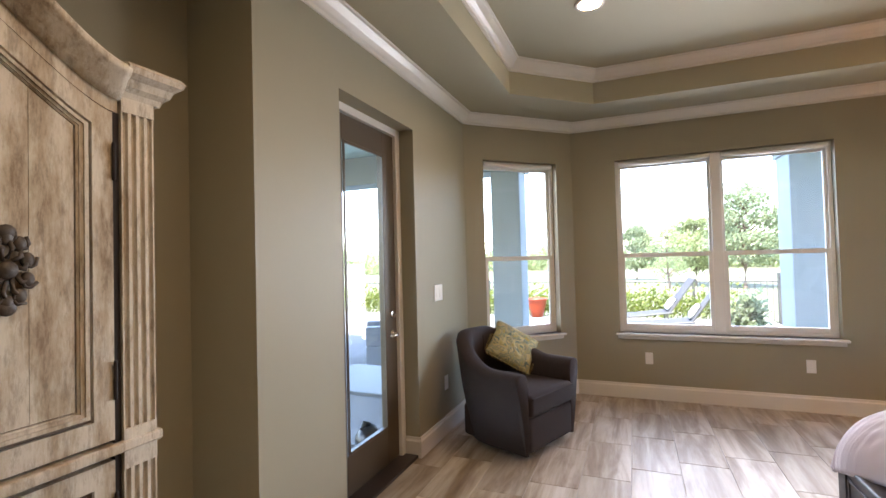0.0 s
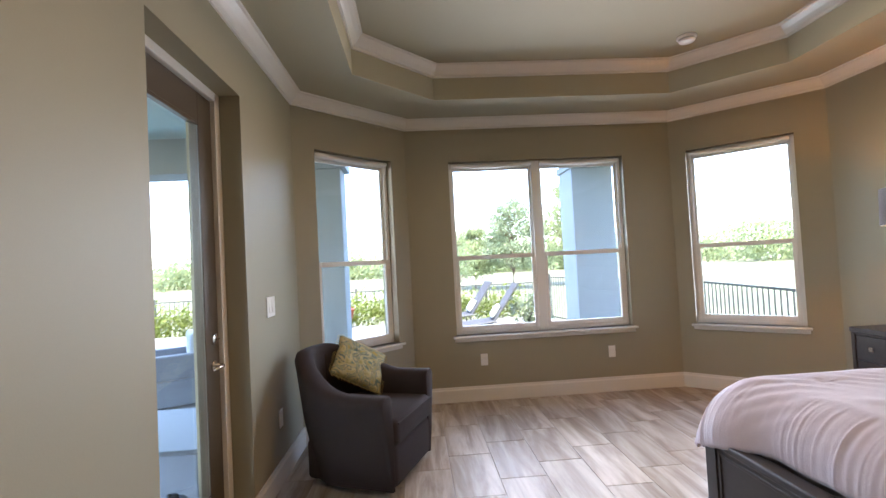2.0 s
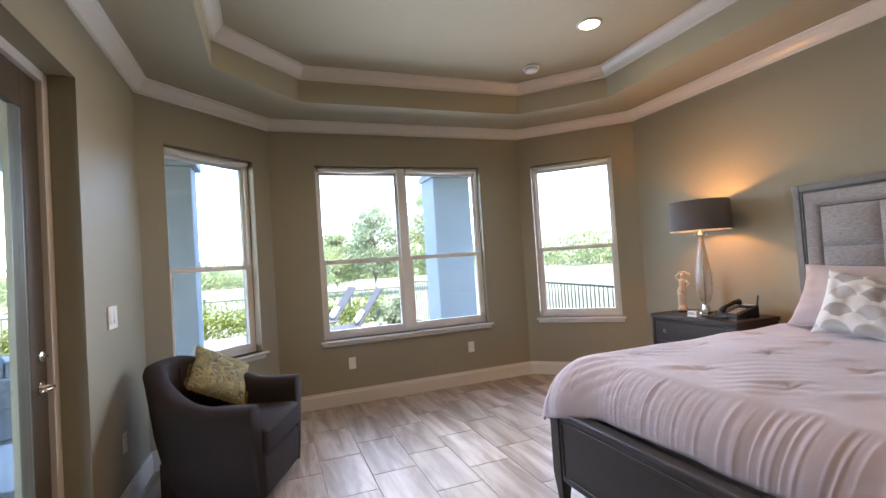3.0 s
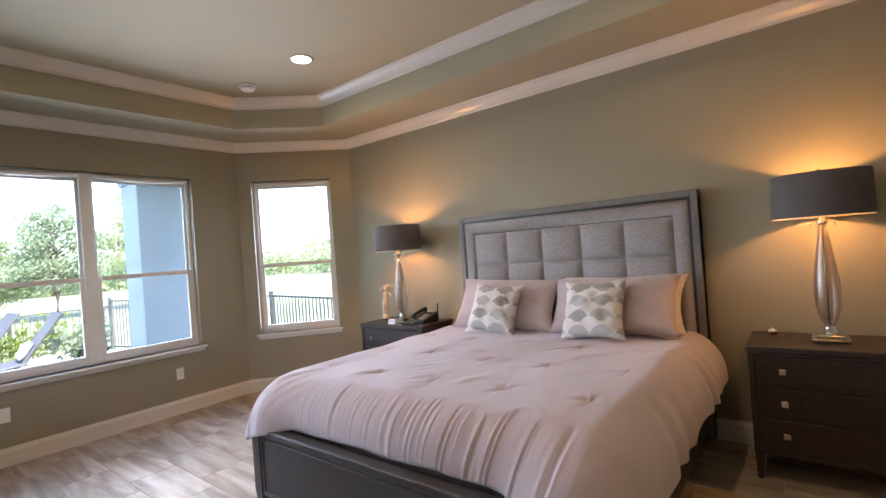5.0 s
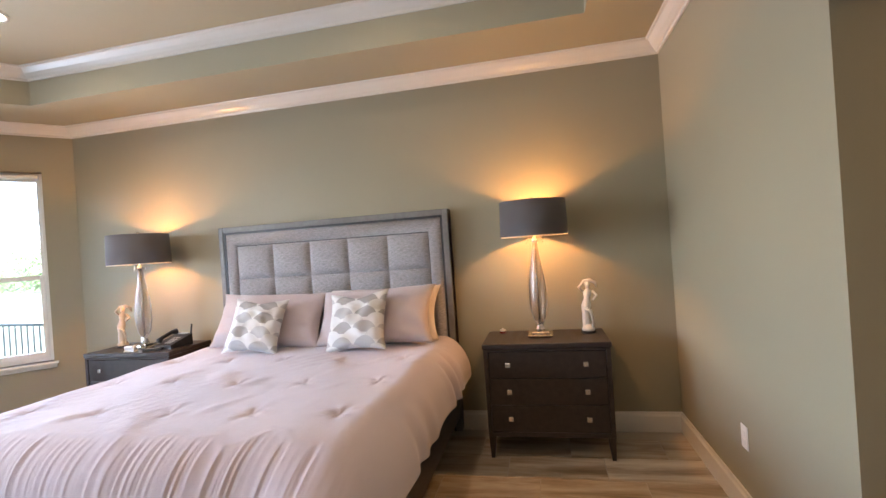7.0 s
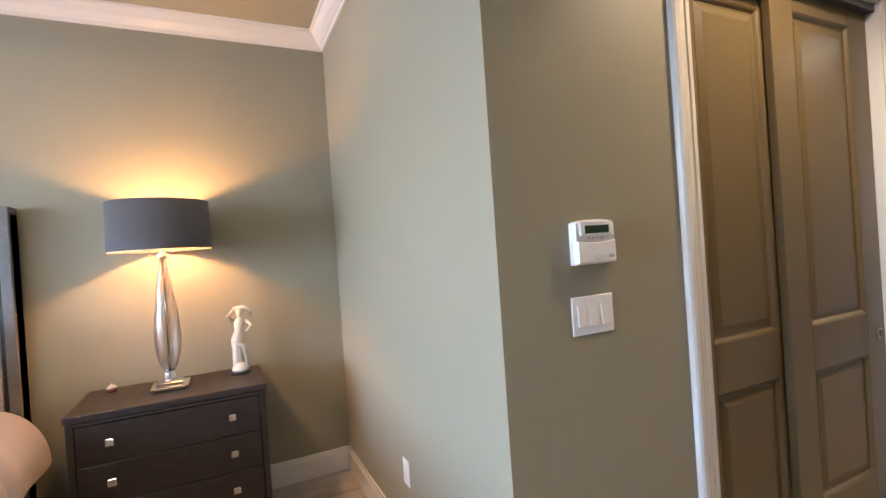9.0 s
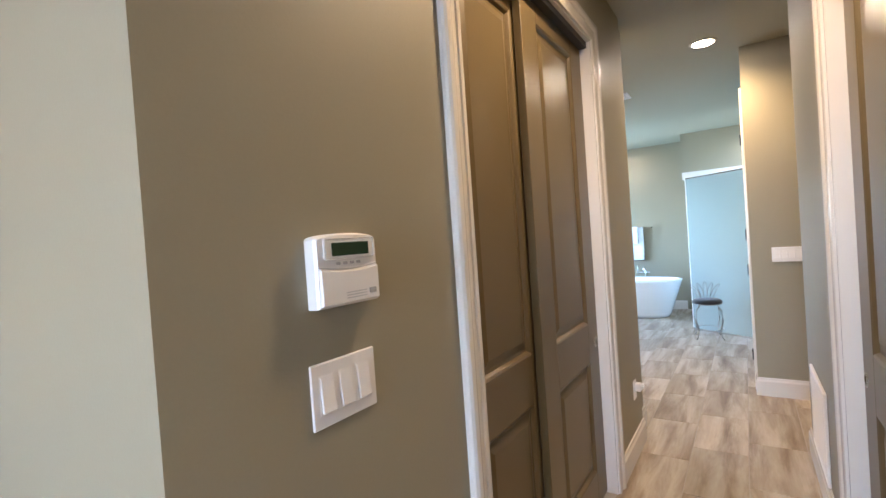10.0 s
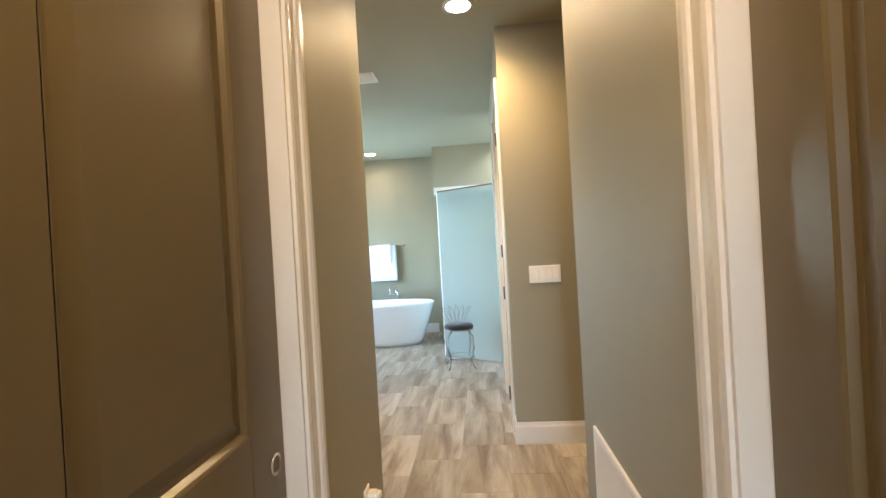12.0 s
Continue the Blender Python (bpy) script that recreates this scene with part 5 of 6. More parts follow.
for a, b in zip(rings, rings[1:]):
    for j in range(len(a) - 1):
        bm.faces.new((a[j], a[j + 1], b[j + 1], b[j]))
bm.faces.new(rings[0])
bm.faces.new(rings[-1][::-1])
es = [e for e in bm.edges if len(e.link_faces) == 2 and any(len(f.verts) > 4 for f in e.link_faces)]
bmesh.ops.bevel(bm, geom=es, offset=0.012, segments=3, affect="EDGES", profile=0.5)
part("tub_back", bm, CHAIRCLOTH, ch, smooth=True)
part("seat_base", boxes((-0.27, 0.360, -0.292, 0.292, 0.05, 0.302), bevel=0.035, seg=4), CHAIRCLOTH, ch, smooth=True)
bm = bm_new()
box(bm, -0.26, 0.377, -0.291, 0.291, 0.30, 0.455, bevel=0.035, seg=4)
for v in bm.verts:
    if v.co.z > 0.4:
        v.co.z += 0.030 * max(0, 1 - (v.co.y / 0.27) ** 2)
part("seat_cushion", bm, CHAIRCLOTH, ch, smooth=True)
part("cushion_welt", tube(bm_new(), [(0.378, -0.276, 0.435), (0.378, 0.276, 0.435)], 0.005, 8), CHAIRCLOTH, ch)
part("swivel_base", lathe(bm_new(), [(0.24, 0), (0.24, 0.03), (0.1, 0.045)], 32), BLACKPL, ch, "black round swivel base")
part("back_seam", tube(bm_new(), [(-0.275, 0.02, 0.46), (-0.290, 0.02, 0.60), (-0.300, 0.02, 0.78)], 0.004, 6), CHAIRCLOTH, ch)
M = ch.matrix_basis
tp = thing("throw_pillow", (0, 0, 0), 0, "gold and sage paisley fringed throw pillow in the armchair", "throw pillow")
tp.matrix_basis = M @ pose(-0.103, 0.08, 0.567, 0, 0, 69.7) @ pose(0, 0, 0, 48.9, 0, 0) @ pose(0, 0, 0, 0, 0, -41.2) @ pose(0, 0.185, 0)
part("cover", cushion(bm_new(), 0.40, 0.38, 0.13, seed=8), PAISLEY, tp, smooth=True)
bm = bm_new()
rng = random.Random(5)
for side in range(4):
    for k in range(40):
        t = -0.97 + 1.94 * k / 39
        x, y = [(t * 0.195, 0.186), (t * 0.195, -0.186), (0.196, t * 0.185), (-0.196, t * 0.185)][side]
        ox, oy = [(0, 1), (0, -1), (1, 0), (-1, 0)][side]
        j = rng.uniform(-0.004, 0.004)
        tube(bm, [(x, y, 0), (x + ox * 0.018 + j, y + oy * 0.018 + j, rng.uniform(-0.004, 0.004))], 0.0016, 4)
part("fringe", bm, FRINGE, tp, "gold fringe")

# ---- armoire ----
# front at x = -1.10, axis at y = 0.0
arm = thing("armoire", (-1.10, 0.0, 0), 0, "tall arched armoire of distressed cream-painted wood with fluted corners", "armoire")
HWA = 0.60


def arch_z(y, z_side, z_mid, w=0.50):
    t = min(1.0, abs(y) / w)
    return z_side + (z_mid - z_side) * (0.5 + 0.5 * math.cos(math.pi * t)) ** 0.8


part("carcass", boxes((-0.50, -0.03, -HWA + 0.012, -HWA + 0.04, 0.08, 1.90), (-0.50, -0.03, HWA - 0.04, HWA - 0.012, 0.08, 1.90), (-0.50, -0.48, -HWA + 0.04, HWA - 0.04, 0.08, 1.93), (-0.48, -0.03, -HWA + 0.04, HWA - 0.04, 0.08, 0.11), bevel=0.002), ARMOIRE, arm)
part("plinth", boxes((-0.50, 0.02, -HWA - 0.01, HWA + 0.01, 0.0, 0.09), bevel=0.008, seg=2), ARMOIRE, arm)
part("shelf", boxes((-0.48, -0.035, -HWA + 0.04, HWA - 0.04, 0.90, 0.93)), ARMDARK, arm)
for sy in (-1, 1):
    for z0, z1 in ((0.09, 0.915), (0.945, 1.915)):
        bm = bm_new()
        y0, y1 = (0.505, 0.60) if sy > 0 else (-0.60, -0.505)
        prof = [(-0.04, y0)]
        n = 4
        wd = (y1 - y0) / n
        pts = [(y0, -0.04), (y0, 0.012)]
        for k in range(n):
            a = y0 + wd * k
            pts += [(a + wd * 0.18, 0.012)]
            for q in range(5):
                ang = math.pi * q / 4
                pts.append((a + wd * (0.5 - 0.30 * math.cos(ang)), 0.012 - 0.013 * math.sin(ang)))
            pts += [(a + wd * 0.82, 0.012)]
        pts += [(y1, 0.012), (y1, -0.04)]
        b0 = [bm.verts.new((x, y, z0 + 0.03)) for y, x in pts]
        b1 = [bm.verts.new((x, y, z1 - 0.05)) for y, x in pts]
        for i in range(len(pts) - 1):
            bm.faces.new((b0[i], b0[i + 1], b1[i + 1], b1[i]))
        box(bm, -0.04, 0.014, y0, y1, z0, z0 + 0.03)
        box(bm, -0.04, 0.014, y0, y1, z1 - 0.05, z1)
        part("fluted_pilaster", bm, ARMOIRE, arm)
part("waist_moulding", boxes((-0.04, 0.022, -HWA - 0.015, HWA + 0.015, 0.915, 0.945), bevel=0.006, seg=2), ARMOIRE, arm)
# Flush strips colour the shade of the gaps beside the doors.
for sy in (-1, 1):
    part("gap_shade_strip", boxes((-0.02, 0.003, min(sy * 0.4858, sy * 0.5045), max(sy * 0.4858, sy * 0.5045), 0.10, 1.86), bevel=0.001), ARMDARK, arm, "dark brown strip for the shade in the door gap")
# Dark sheet behind the doors carries the shade between them in its colour.
part("dark_gap", boxes((-0.045, -0.02, -0.505, 0.505, 0.09, 1.86)), ARMDARK, arm)


def arm_door(y0, y1, z0, top, sy, pieces=None):
    """One leaf: stiles, rails and a raised panel; top(y) is its upper edge."""
    d = bm_new()

    def strip(bm, ya, yb, za, zb, x0, x1, n=14):
        """A slab between y values whose lower and upper edges follow functions."""
        cols = []
        for i in range(n + 1):
            y = ya + (yb - ya) * i / n
            cols.append([bm.verts.new(p) for p in ((x0, y, za(y)), (x1, y, za(y)), (x1, y, zb(y)), (x0, y, zb(y)))])
        for a, b in zip(cols, cols[1:]):
            for q in range(4):
                bm.faces.new((a[q], a[(q + 1) % 4], b[(q + 1) % 4], b[q]))
        bm.faces.new(cols[0])
        bm.faces.new(cols[-1][::-1])

    c = lambda v: (lambda y: v)
    t2 = lambda y: top(y) - 0.075
    S = 0.053
    t2 = lambda y: top(y) - 0.06
    strip(d, y0, y0 + S, c(z0), top, -0.02, 0.006, 4)
    strip(d, y1 - S, y1, c(z0), top, -0.02, 0.006, 4)
    strip(d, y0 + S, y1 - S, c(z0), c(z0 + 0.062), -0.02, 0.006, 1)
    strip(d, y0 + S, y1 - S, t2, top, -0.02, 0.006)
    leaf = part("door", d, ARMOIRE, arm)
    # Recess behind the moulding, browner than the rest of the door.
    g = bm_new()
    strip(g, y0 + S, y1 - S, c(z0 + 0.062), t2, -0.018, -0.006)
    part("panel_recess", g, ARMGROOVE, leaf, "brown panel recess")
    ya, yb, za = y0 + S + 0.013, y1 - S - 0.013, z0 + 0.075
    t3 = lambda y: t2(y) - 0.013
    for k, (o, wd, h) in enumerate(((0.0, 0.010, 0.014), (0.010, 0.009, 0.008), (0.019, 0.006, 0.003))):
        m = bm_new()
        a, b = ya + o, yb - o
        strip(m, a, a + wd, c(za + o), lambda y: t3(y) - o, -0.006, h, 6)
        strip(m, b - wd, b, c(za + o), lambda y: t3(y) - o, -0.006, h, 6)
        strip(m, a + wd, b - wd, c(za + o), c(za + o + wd), -0.006, h, 1)
        strip(m, a + wd, b - wd, lambda y: t3(y) - o - wd, lambda y: t3(y) - o, -0.006, h)
        part("panel_moulding", m, ARMOIRE, leaf)
    pa, pb = ya + 0.0275, yb - 0.0275
    wp = (pb - pa) / 3
    for k in range(3):
        q = bm_new()
        a = pa + k * wp
        strip(q, a + 0.0008, a + wp - 0.0008, c(za + 0.0275), lambda y: t3(y) - 0.0275, -0.006, 0.001 + 0.0006 * (k % 2), 5)
        part("board", q, ARMOIRE, leaf)
    for z in (z0 + 0.16, min(top(y0), top(y1)) - 0.14):
        y = y1 if sy > 0 else y0
        part("hinge", lathe(bm_new(), [(0.005, z - 0.05), (0.005, z + 0.05), (0.003, z + 0.056)], 10, center=(0.012, y)), ARMDARK, leaf, "rusty iron hinge")
    return leaf


atop = lambda y: arch_z(y, 1.855, 2.10, 0.50)
for sy in (-1, 1):
    ya, yb = (0.004, 0.485) if sy > 0 else (-0.485, -0.004)
    leaf = arm_door(ya, yb, 0.955, atop, sy)
    arm_door(ya, yb, 0.10, lambda y: 0.90, sy)
    bm = bm_new()
    cy, cz = sy * 0.248, 1.425
    rng = random.Random(11)
    ellipsoid(bm, (0.010, cy, cz), (0.014, 0.022, 0.022), 12, 8)
    for k in range(10):
        a = 2 * math.pi * k / 10
        ry, rz = 0.042, 0.075
        if k % 5 == 0:
            rz = 0.075
        y, z = cy + ry * math.sin(a), cz + rz * math.cos(a)
        ellipsoid(bm, (0.007, y, z), (0.010, 0.015, 0.019), 10, 6)
        pts = []
        for q in range(9):
            b = a + 0.5 * math.sin(q) + q * 0.55
            rr = 0.020 * (1 - q / 11)
            pts.append((0.010, y + rr * math.sin(b), z + rr * 1.1 * math.cos(b)))
        tube(bm, pts, 0.0042, 6)
        tube(bm, [(0.008, cy + 0.4 * ry * math.sin(a), cz + 0.35 * rz * math.cos(a)), (0.014, cy + 0.75 * ry * math.sin(a + 0.3), cz + 0.7 * rz * math.cos(a + 0.3)), (0.008, y, z)], 0.006, 6)
    for s in (-1, 1):
        ellipsoid(bm, (0.007, cy, cz + s * 0.088), (0.010, 0.020, 0.018), 10, 6)
    part("carved_rosette", bm, CARVED, leaf, "dark carved rosette", smooth=True)
part("frieze_filler", boxes((-0.035, -0.02, -0.5, 0.5, 1.84, 1.87)), ARMDARK, arm)
# arched cornice: profile carried over the curve
CORN = [(0.0, 0.0), (0.014, 0.002), (0.020, 0.018), (0.034, 0.030), (0.042, 0.050), (0.060, 0.064), (0.066, 0.080), (0.056, 0.092), (-0.02, 0.095), (-0.03, 0.0)]
bm = bm_new()
rings = []
for i in range(61):
    y = -0.505 + 1.01 * i / 60
    z = arch_z(y, 1.895, 2.145, 0.50)
    rings.append([bm.verts.new((o, y, z + h)) for o, h in CORN])
for a, b in zip(rings, rings[1:]):
    for j in range(len(CORN)):
        bm.faces.new((a[j], a[(j + 1) % len(CORN)], b[(j + 1) % len(CORN)], b[j]))
bm.faces.new(rings[0])
bm.faces.new(rings[-1][::-1])
part("arched_cornice", bm, ARMOIRE, arm, "arched moulded cornice", smooth=True)
bm = bm_new()
cols = []
for i in range(41):
    y = -0.50 + 1.0 * i / 40
    cols.append([bm.verts.new(p) for p in ((-0.03, y, atop(y) + 0.004), (0.004, y, atop(y) + 0.004), (0.004, y, arch_z(y, 1.895, 2.145, 0.5)), (-0.03, y, arch_z(y, 1.895, 2.145, 0.5)))])
for a, b in zip(cols, cols[1:]):
    for q in range(4):
        bm.faces.new((a[q], a[(q + 1) % 4], b[(q + 1) % 4], b[q]))
part("arched_frieze", bm, ARMOIRE, arm)
for sy in (-1, 1):
    path = [(0.0, sy * 0.497), (0.0, sy * 0.605), (-0.50, sy * 0.605)]
    if sy > 0:
        bm = sweep(bm_new(), path[::-1], [(max(o, 0.0), 1.905 + h) for o, h in CORN[:8]] + [(0.0, 1.997)])
        bm2 = None
    else:
        bm = sweep(bm_new(), path, [(max(o, 0.0), 1.905 + h) for o, h in CORN[:8]] + [(0.0, 1.997)])
    part("corner_cornice", bm, ARMOIRE, arm)
part("roof_board", boxes((-0.50, -0.03, -0.59, 0.59, 1.90, 1.93)), ARMDARK, arm)

# ---- bathroom ----
tub = thing("bathtub", (2.42, -9.12, 0), 0, "white freestanding oval acrylic bathtub", "bathtub")
bm = bm_new()
prof = [(0.62, 0.30, 0.0), (0.66, 0.335, 0.06), (0.76, 0.37, 0.35), (0.83, 0.40, 0.56), (0.84, 0.405, 0.59), (0.80, 0.37, 0.595), (0.78, 0.35, 0.56), (0.66, 0.28, 0.25), (0.55, 0.22, 0.18)]
rings = []
for a_, b_, z in prof:
    rings.append([bm.verts.new((a_ * math.copysign(abs(math.cos(t)) ** 0.9, math.cos(t)), b_ * math.copysign(abs(math.sin(t)) ** 0.9, math.sin(t)), z)) for t in [2 * math.pi * i / 64 for i in range(64)]])
for a, b in zip(rings, rings[1:]):
    for i in range(64):
        bm.faces.new((a[i], a[(i + 1) % 64], b[(i + 1) % 64], b[i]))
bm.faces.new(rings[0][::-1])
bm.faces.new(rings[-1])
part("shell", bm, TUB, tub, smooth=True)
part("drain", lathe(bm_new(), [(0.03, 0.181), (0.028, 0.186)], 16), CHROME, tub)
ft = thing("tub_filler", (2.20, -9.62, 0), 90, "chrome floor-standing tub filler", "tub faucet")
part("riser", tube(bm_new(), [(0, 0, 0), (0, 0, 0.72)], 0.014, 12), CHROME, ft, smooth=True)
part("spout", tube(bm_new(), [(0, 0, 0.68), (0.05, 0, 0.74), (0.14, 0, 0.74), (0.17, 0, 0.70)], 0.012, 10), CHROME, ft, smooth=True)
part("hand_shower", tube(bm_new(), [(0.0, -0.12, 0.62), (0.0, -0.12, 0.78)], [0.009, 0.014], 10), CHROME, ft, smooth=True)
part("cross_bar", tube(bm_new(), [(0, -0.14, 0.66), (0, 0.08, 0.66)], 0.009, 10), CHROME, ft)
tb = thing("towel_bar", (2.38, -9.85, 1.42), 0, "chrome towel bar on the bathroom wall", "towel bar")
part("bar", tube(bm_new(), [(-0.30, 0.06, 0), (0.30, 0.06, 0)], 0.009, 10), CHROME, tb)
for sx in (-1, 1):
    part("bracket", tube(bm_new(), [(sx * 0.30, 0, 0), (sx * 0.30, 0.065, 0)], 0.012, 10), CHROME, tb)


def draped(x0, x1, y, ztop, drop, mat, label, name="towel"):
    bm = bm_new()
    n, m = 20, 24
    for side in (1, -1):
        g = []
        for i in range(n + 1):
            row = []
            for j in range(m + 1):
                x = x0 + (x1 - x0) * i / n
                z = ztop - drop * j / m * (1 if side > 0 else 0.92)
                w = 0.006 * math.sin(i * 0.9) * (j / m)
                row.append(bm.verts.new((x, y + side * (0.014 + w * 0.5) + 0.002 * math.sin(j), z)))
            g.append(row)
        for i in range(n):
            for j in range(m):
                bm.faces.new((g[i][j], g[i + 1][j], g[i + 1][j + 1], g[i][j + 1]))
    bmesh.ops.remove_doubles(bm, verts=bm.verts, dist=0.0002)
    top = [bm.verts.new((x, y + s * 0.014, ztop)) for x, s in ((x0, 1), (x1, 1), (x1, -1), (x0, -1))]
    ob = part(name, bm, mat, None, label, smooth=True, category="towel")
    sol = ob.modifiers.new("thick", "SOLIDIFY")
    sol.thickness = 0.008
    return ob


draped(2.22, 2.66, -9.79, 1.435, 0.57, TOWEL, "white bath towel hanging over the bar")
draped(2.30, 2.52, -9.755, 1.445, 0.30, TOWEL, "white hand towel hanging over the bath towel")
# shower: corner enclosure of glass under a dropped header
bm = bm_new()
box(bm, -0.6, 1.50, -9.30, -9.17, 2.22, CZ)
part("shower_header", bm, PAINT, kind="structure")
bm = bm_new()
box(bm, -0.6, 1.504, -9.304, -9.164, 2.11, 2.222)
part("shower_header_trim", bm, TRIM, kind="structure")
bm = bm_new()
box(bm, 1.38, 1.50, -9.85, -9.30, 0, CZ)
part("wall_shower_side", bm, PAINT, kind="structure")
bm = bm_new()
box(bm, 1.37, 1.38, -9.85, -9.17, 0, 2.22)
box(bm, -0.6, 1.37, -9.85, -9.84, 0, 2.22)
box(bm, -0.6, -0.59, -9.84, -7.7, 0, 2.22)
part("shower_wall_tiles", bm, SHOWERWALL, kind="structure")
sh = thing("shower_enclosure", (1.40, -9.17, 0), 0, "greenish clear-glass shower enclosure with white frame", "shower enclosure")


def panel_between(name, a, b, z0, z1, t, mat, parent, label=""):
    d = Vector(b) - Vector(a)
    p = part(name, boxes((0, d.length, -t / 2, t / 2, z0, z1)), mat, parent, label)
    p.matrix_basis = pose(a[0], a[1], 0, 0, 0, math.degrees(math.atan2(d.y, d.x)))
    return p


panel_between("glass_panel", (-0.03, 0.02), (-0.03, 0.95), 0.02, 2.04, 0.008, SHGLASS, sh)
panel_between("glass_panel", (-0.03, 0.99), (-0.70, 1.45), 0.02, 2.03, 0.008, SHGLASS, sh)
part("post", boxes((-0.045, -0.015, 0.955, 0.985, 0, 2.045), bevel=0.003), WHITEPL, sh, "white post")
panel_between("sill", (-0.03, 0.985), (-0.70, 1.45), 0.0, 0.02, 0.03, CHROME, sh)
panel_between("head_rail", (-0.03, 0.985), (-0.70, 1.45), 2.03, 2.045, 0.02, CHROME, sh)
part("sill_side", boxes((-0.045, -0.015, 0.0, 0.955, 0, 0.02)), CHROME, sh)
vl = thing("vanity_light", (3.2, -4.39, 2.15), 0, "lit chrome three-globe vanity light", "vanity light")
part("bar", boxes((-0.35, 0.35, -0.03, 0, -0.03, 0.03), bevel=0.005), CHROME, vl)
for k in (-0.25, 0, 0.25):
    part("globe", ellipsoid(bm_new(), (k, -0.09, 0), (0.055, 0.055, 0.055), 20, 14), CAN_LENS, vl, "glowing glass globe", smooth=True)

st = thing("vanity_stool", (1.17, -7.66, 0), 10, "small wrought-metal vanity stool with a fan-shaped back and black round seat", "stool")
part("seat", lathe(bm_new(), [(0.14, 0.43), (0.165, 0.44), (0.165, 0.465), (0.14, 0.485), (0.06, 0.492)], 28), SEATBLK, st, "black round seat pad", smooth=True)
part("seat_ring", tube(bm_new(), [(0.155 * math.cos(2 * math.pi * k / 24), 0.155 * math.sin(2 * math.pi * k / 24), 0.43) for k in range(24)], 0.006, 6, closed=True), IRON, st)
for k in range(4):
    a = math.pi / 4 + math.pi / 2 * k
    c, s = math.cos(a), math.sin(a)
    part("leg", tube(bm_new(), [(0.12 * c, 0.12 * s, 0.43), (0.19 * c, 0.19 * s, 0.36), (0.20 * c, 0.20 * s, 0.24), (0.165 * c, 0.165 * s, 0.12), (0.185 * c, 0.185 * s, 0.03), (0.21 * c, 0.21 * s, 0.008)], 0.0065, 8), IRON, st, smooth=True)
part("stretcher", tube(bm_new(), [(0.165 * math.cos(2 * math.pi * k / 24), 0.165 * math.sin(2 * math.pi * k / 24), 0.12) for k in range(24)], 0.004, 6, closed=True), IRON, st)
for k in range(5):
    f = (k - 2) / 2
    w, h = 0.03, 0.20 + 0.03 * (1 - abs(f))
    pts = []
    for q in range(17):
        t = q / 16
        a = math.pi * t
        z = 0.45 + h * math.sin(a) ** 0.6
        base = -0.06 * f + (2 * t - 1) * w * (0.5 + math.sin(a))
        pts.append((base - 0.0 + (-f) * 0.10 * math.sin(a), -0.13 - 0.03 * math.sin(a), z))
    part("back_loop", tube(bm_new(), pts, 0.0042, 6), IRON, st, smooth=True)

# ---- outside ----
bm = bm_new()
box(bm, -300, 300, -300, 600, -0.6, -0.30)
part("ground", bm, GRASS, kind="structure")
bm = bm_new()
prism(bm, [(-9.5, -2), (-1.9, -2), (-1.55, 3.9), (-0.45, 4.90), (2.5, 4.90), (3.1, 5.3), (3.1, 9.6), (3.0, 11.9), (-9.5, 11.9)], -0.30, -0.10)
part("pool_deck", bm, PAVER, kind="structure")
bm = bm_new()
pp = [(-2.6 + 2.1 * math.cos(t), 7.9 + 0.75 * math.sin(t)) for t in [2 * math.pi * i / 40 for i in range(40)]]
prism(bm, pp, -0.12, -0.094)
part("pool_water", bm, WATER, kind="structure")
bm = bm_new()
a = [bm.verts.new((x, y, -0.088)) for x, y in pp]
b = [bm.verts.new((-2.6 + (x + 2.6) * 1.12, 7.9 + (y - 7.9) * 1.25, -0.088)) for x, y in pp]
for i in range(40):
    bm.faces.new((a[i], a[(i + 1) % 40], b[(i + 1) % 40], b[i]))
part("pool_coping", bm, SHEET, kind="structure")


def column(x0, x1, y0, y1, z1, label):
    ob = thing("porch_column", ((x0 + x1) / 2, (y0 + y1) / 2, -0.1), 0, label, "column", kind="structure")
    hx, hy = (x1 - x0) / 2, (y1 - y0) / 2
    part("shaft", boxes((-hx, hx, -hy, hy, 0, z1 + 0.1), bevel=0.008), STUCCO, ob)
    part("base", boxes((-hx - 0.03, hx + 0.03, -hy - 0.03, hy + 0.03, 0, 0.22), bevel=0.008), STUCCO, ob)
    if z1 > 2.9:
        part("capital", boxes((-hx - 0.035, hx + 0.035, -hy - 0.035, hy + 0.035, z1 - 0.12, z1 - 0.02), bevel=0.008), STUCCO, ob)
    return ob


column(2.165, 2.81, 7.0, 7.6, 2.95, "square pale stucco porch column at the pool deck")
column(-1.56, -1.16, 5.80, 6.20, 2.62, "square pale stucco porch column beside the pool")
column(-7.2, -6.8, 5.80, 6.20, 2.62, "square pale stucco porch column beside the pool")
bm = bm_new()
box(bm, -7.3, -1.10, 5.78, 6.22, 2.62, 3.2)
part("porch_beam", bm, STUCCO, kind="structure")
bm = bm_new()
box(bm, -7.3, -1.54, -2, 5.78, 3.05, 3.2)
box(bm, -1.54, -0.95, 4.62, 5.78, 3.05, 3.2)
part("porch_ceiling", bm, LANAICEIL, kind="structure")
bm = bm_new()
box(bm, 1.95, 3.4, 5.0, 7.75, 2.95, 3.2)
part("porch_roof_east", bm, LANAICEIL, kind="structure")


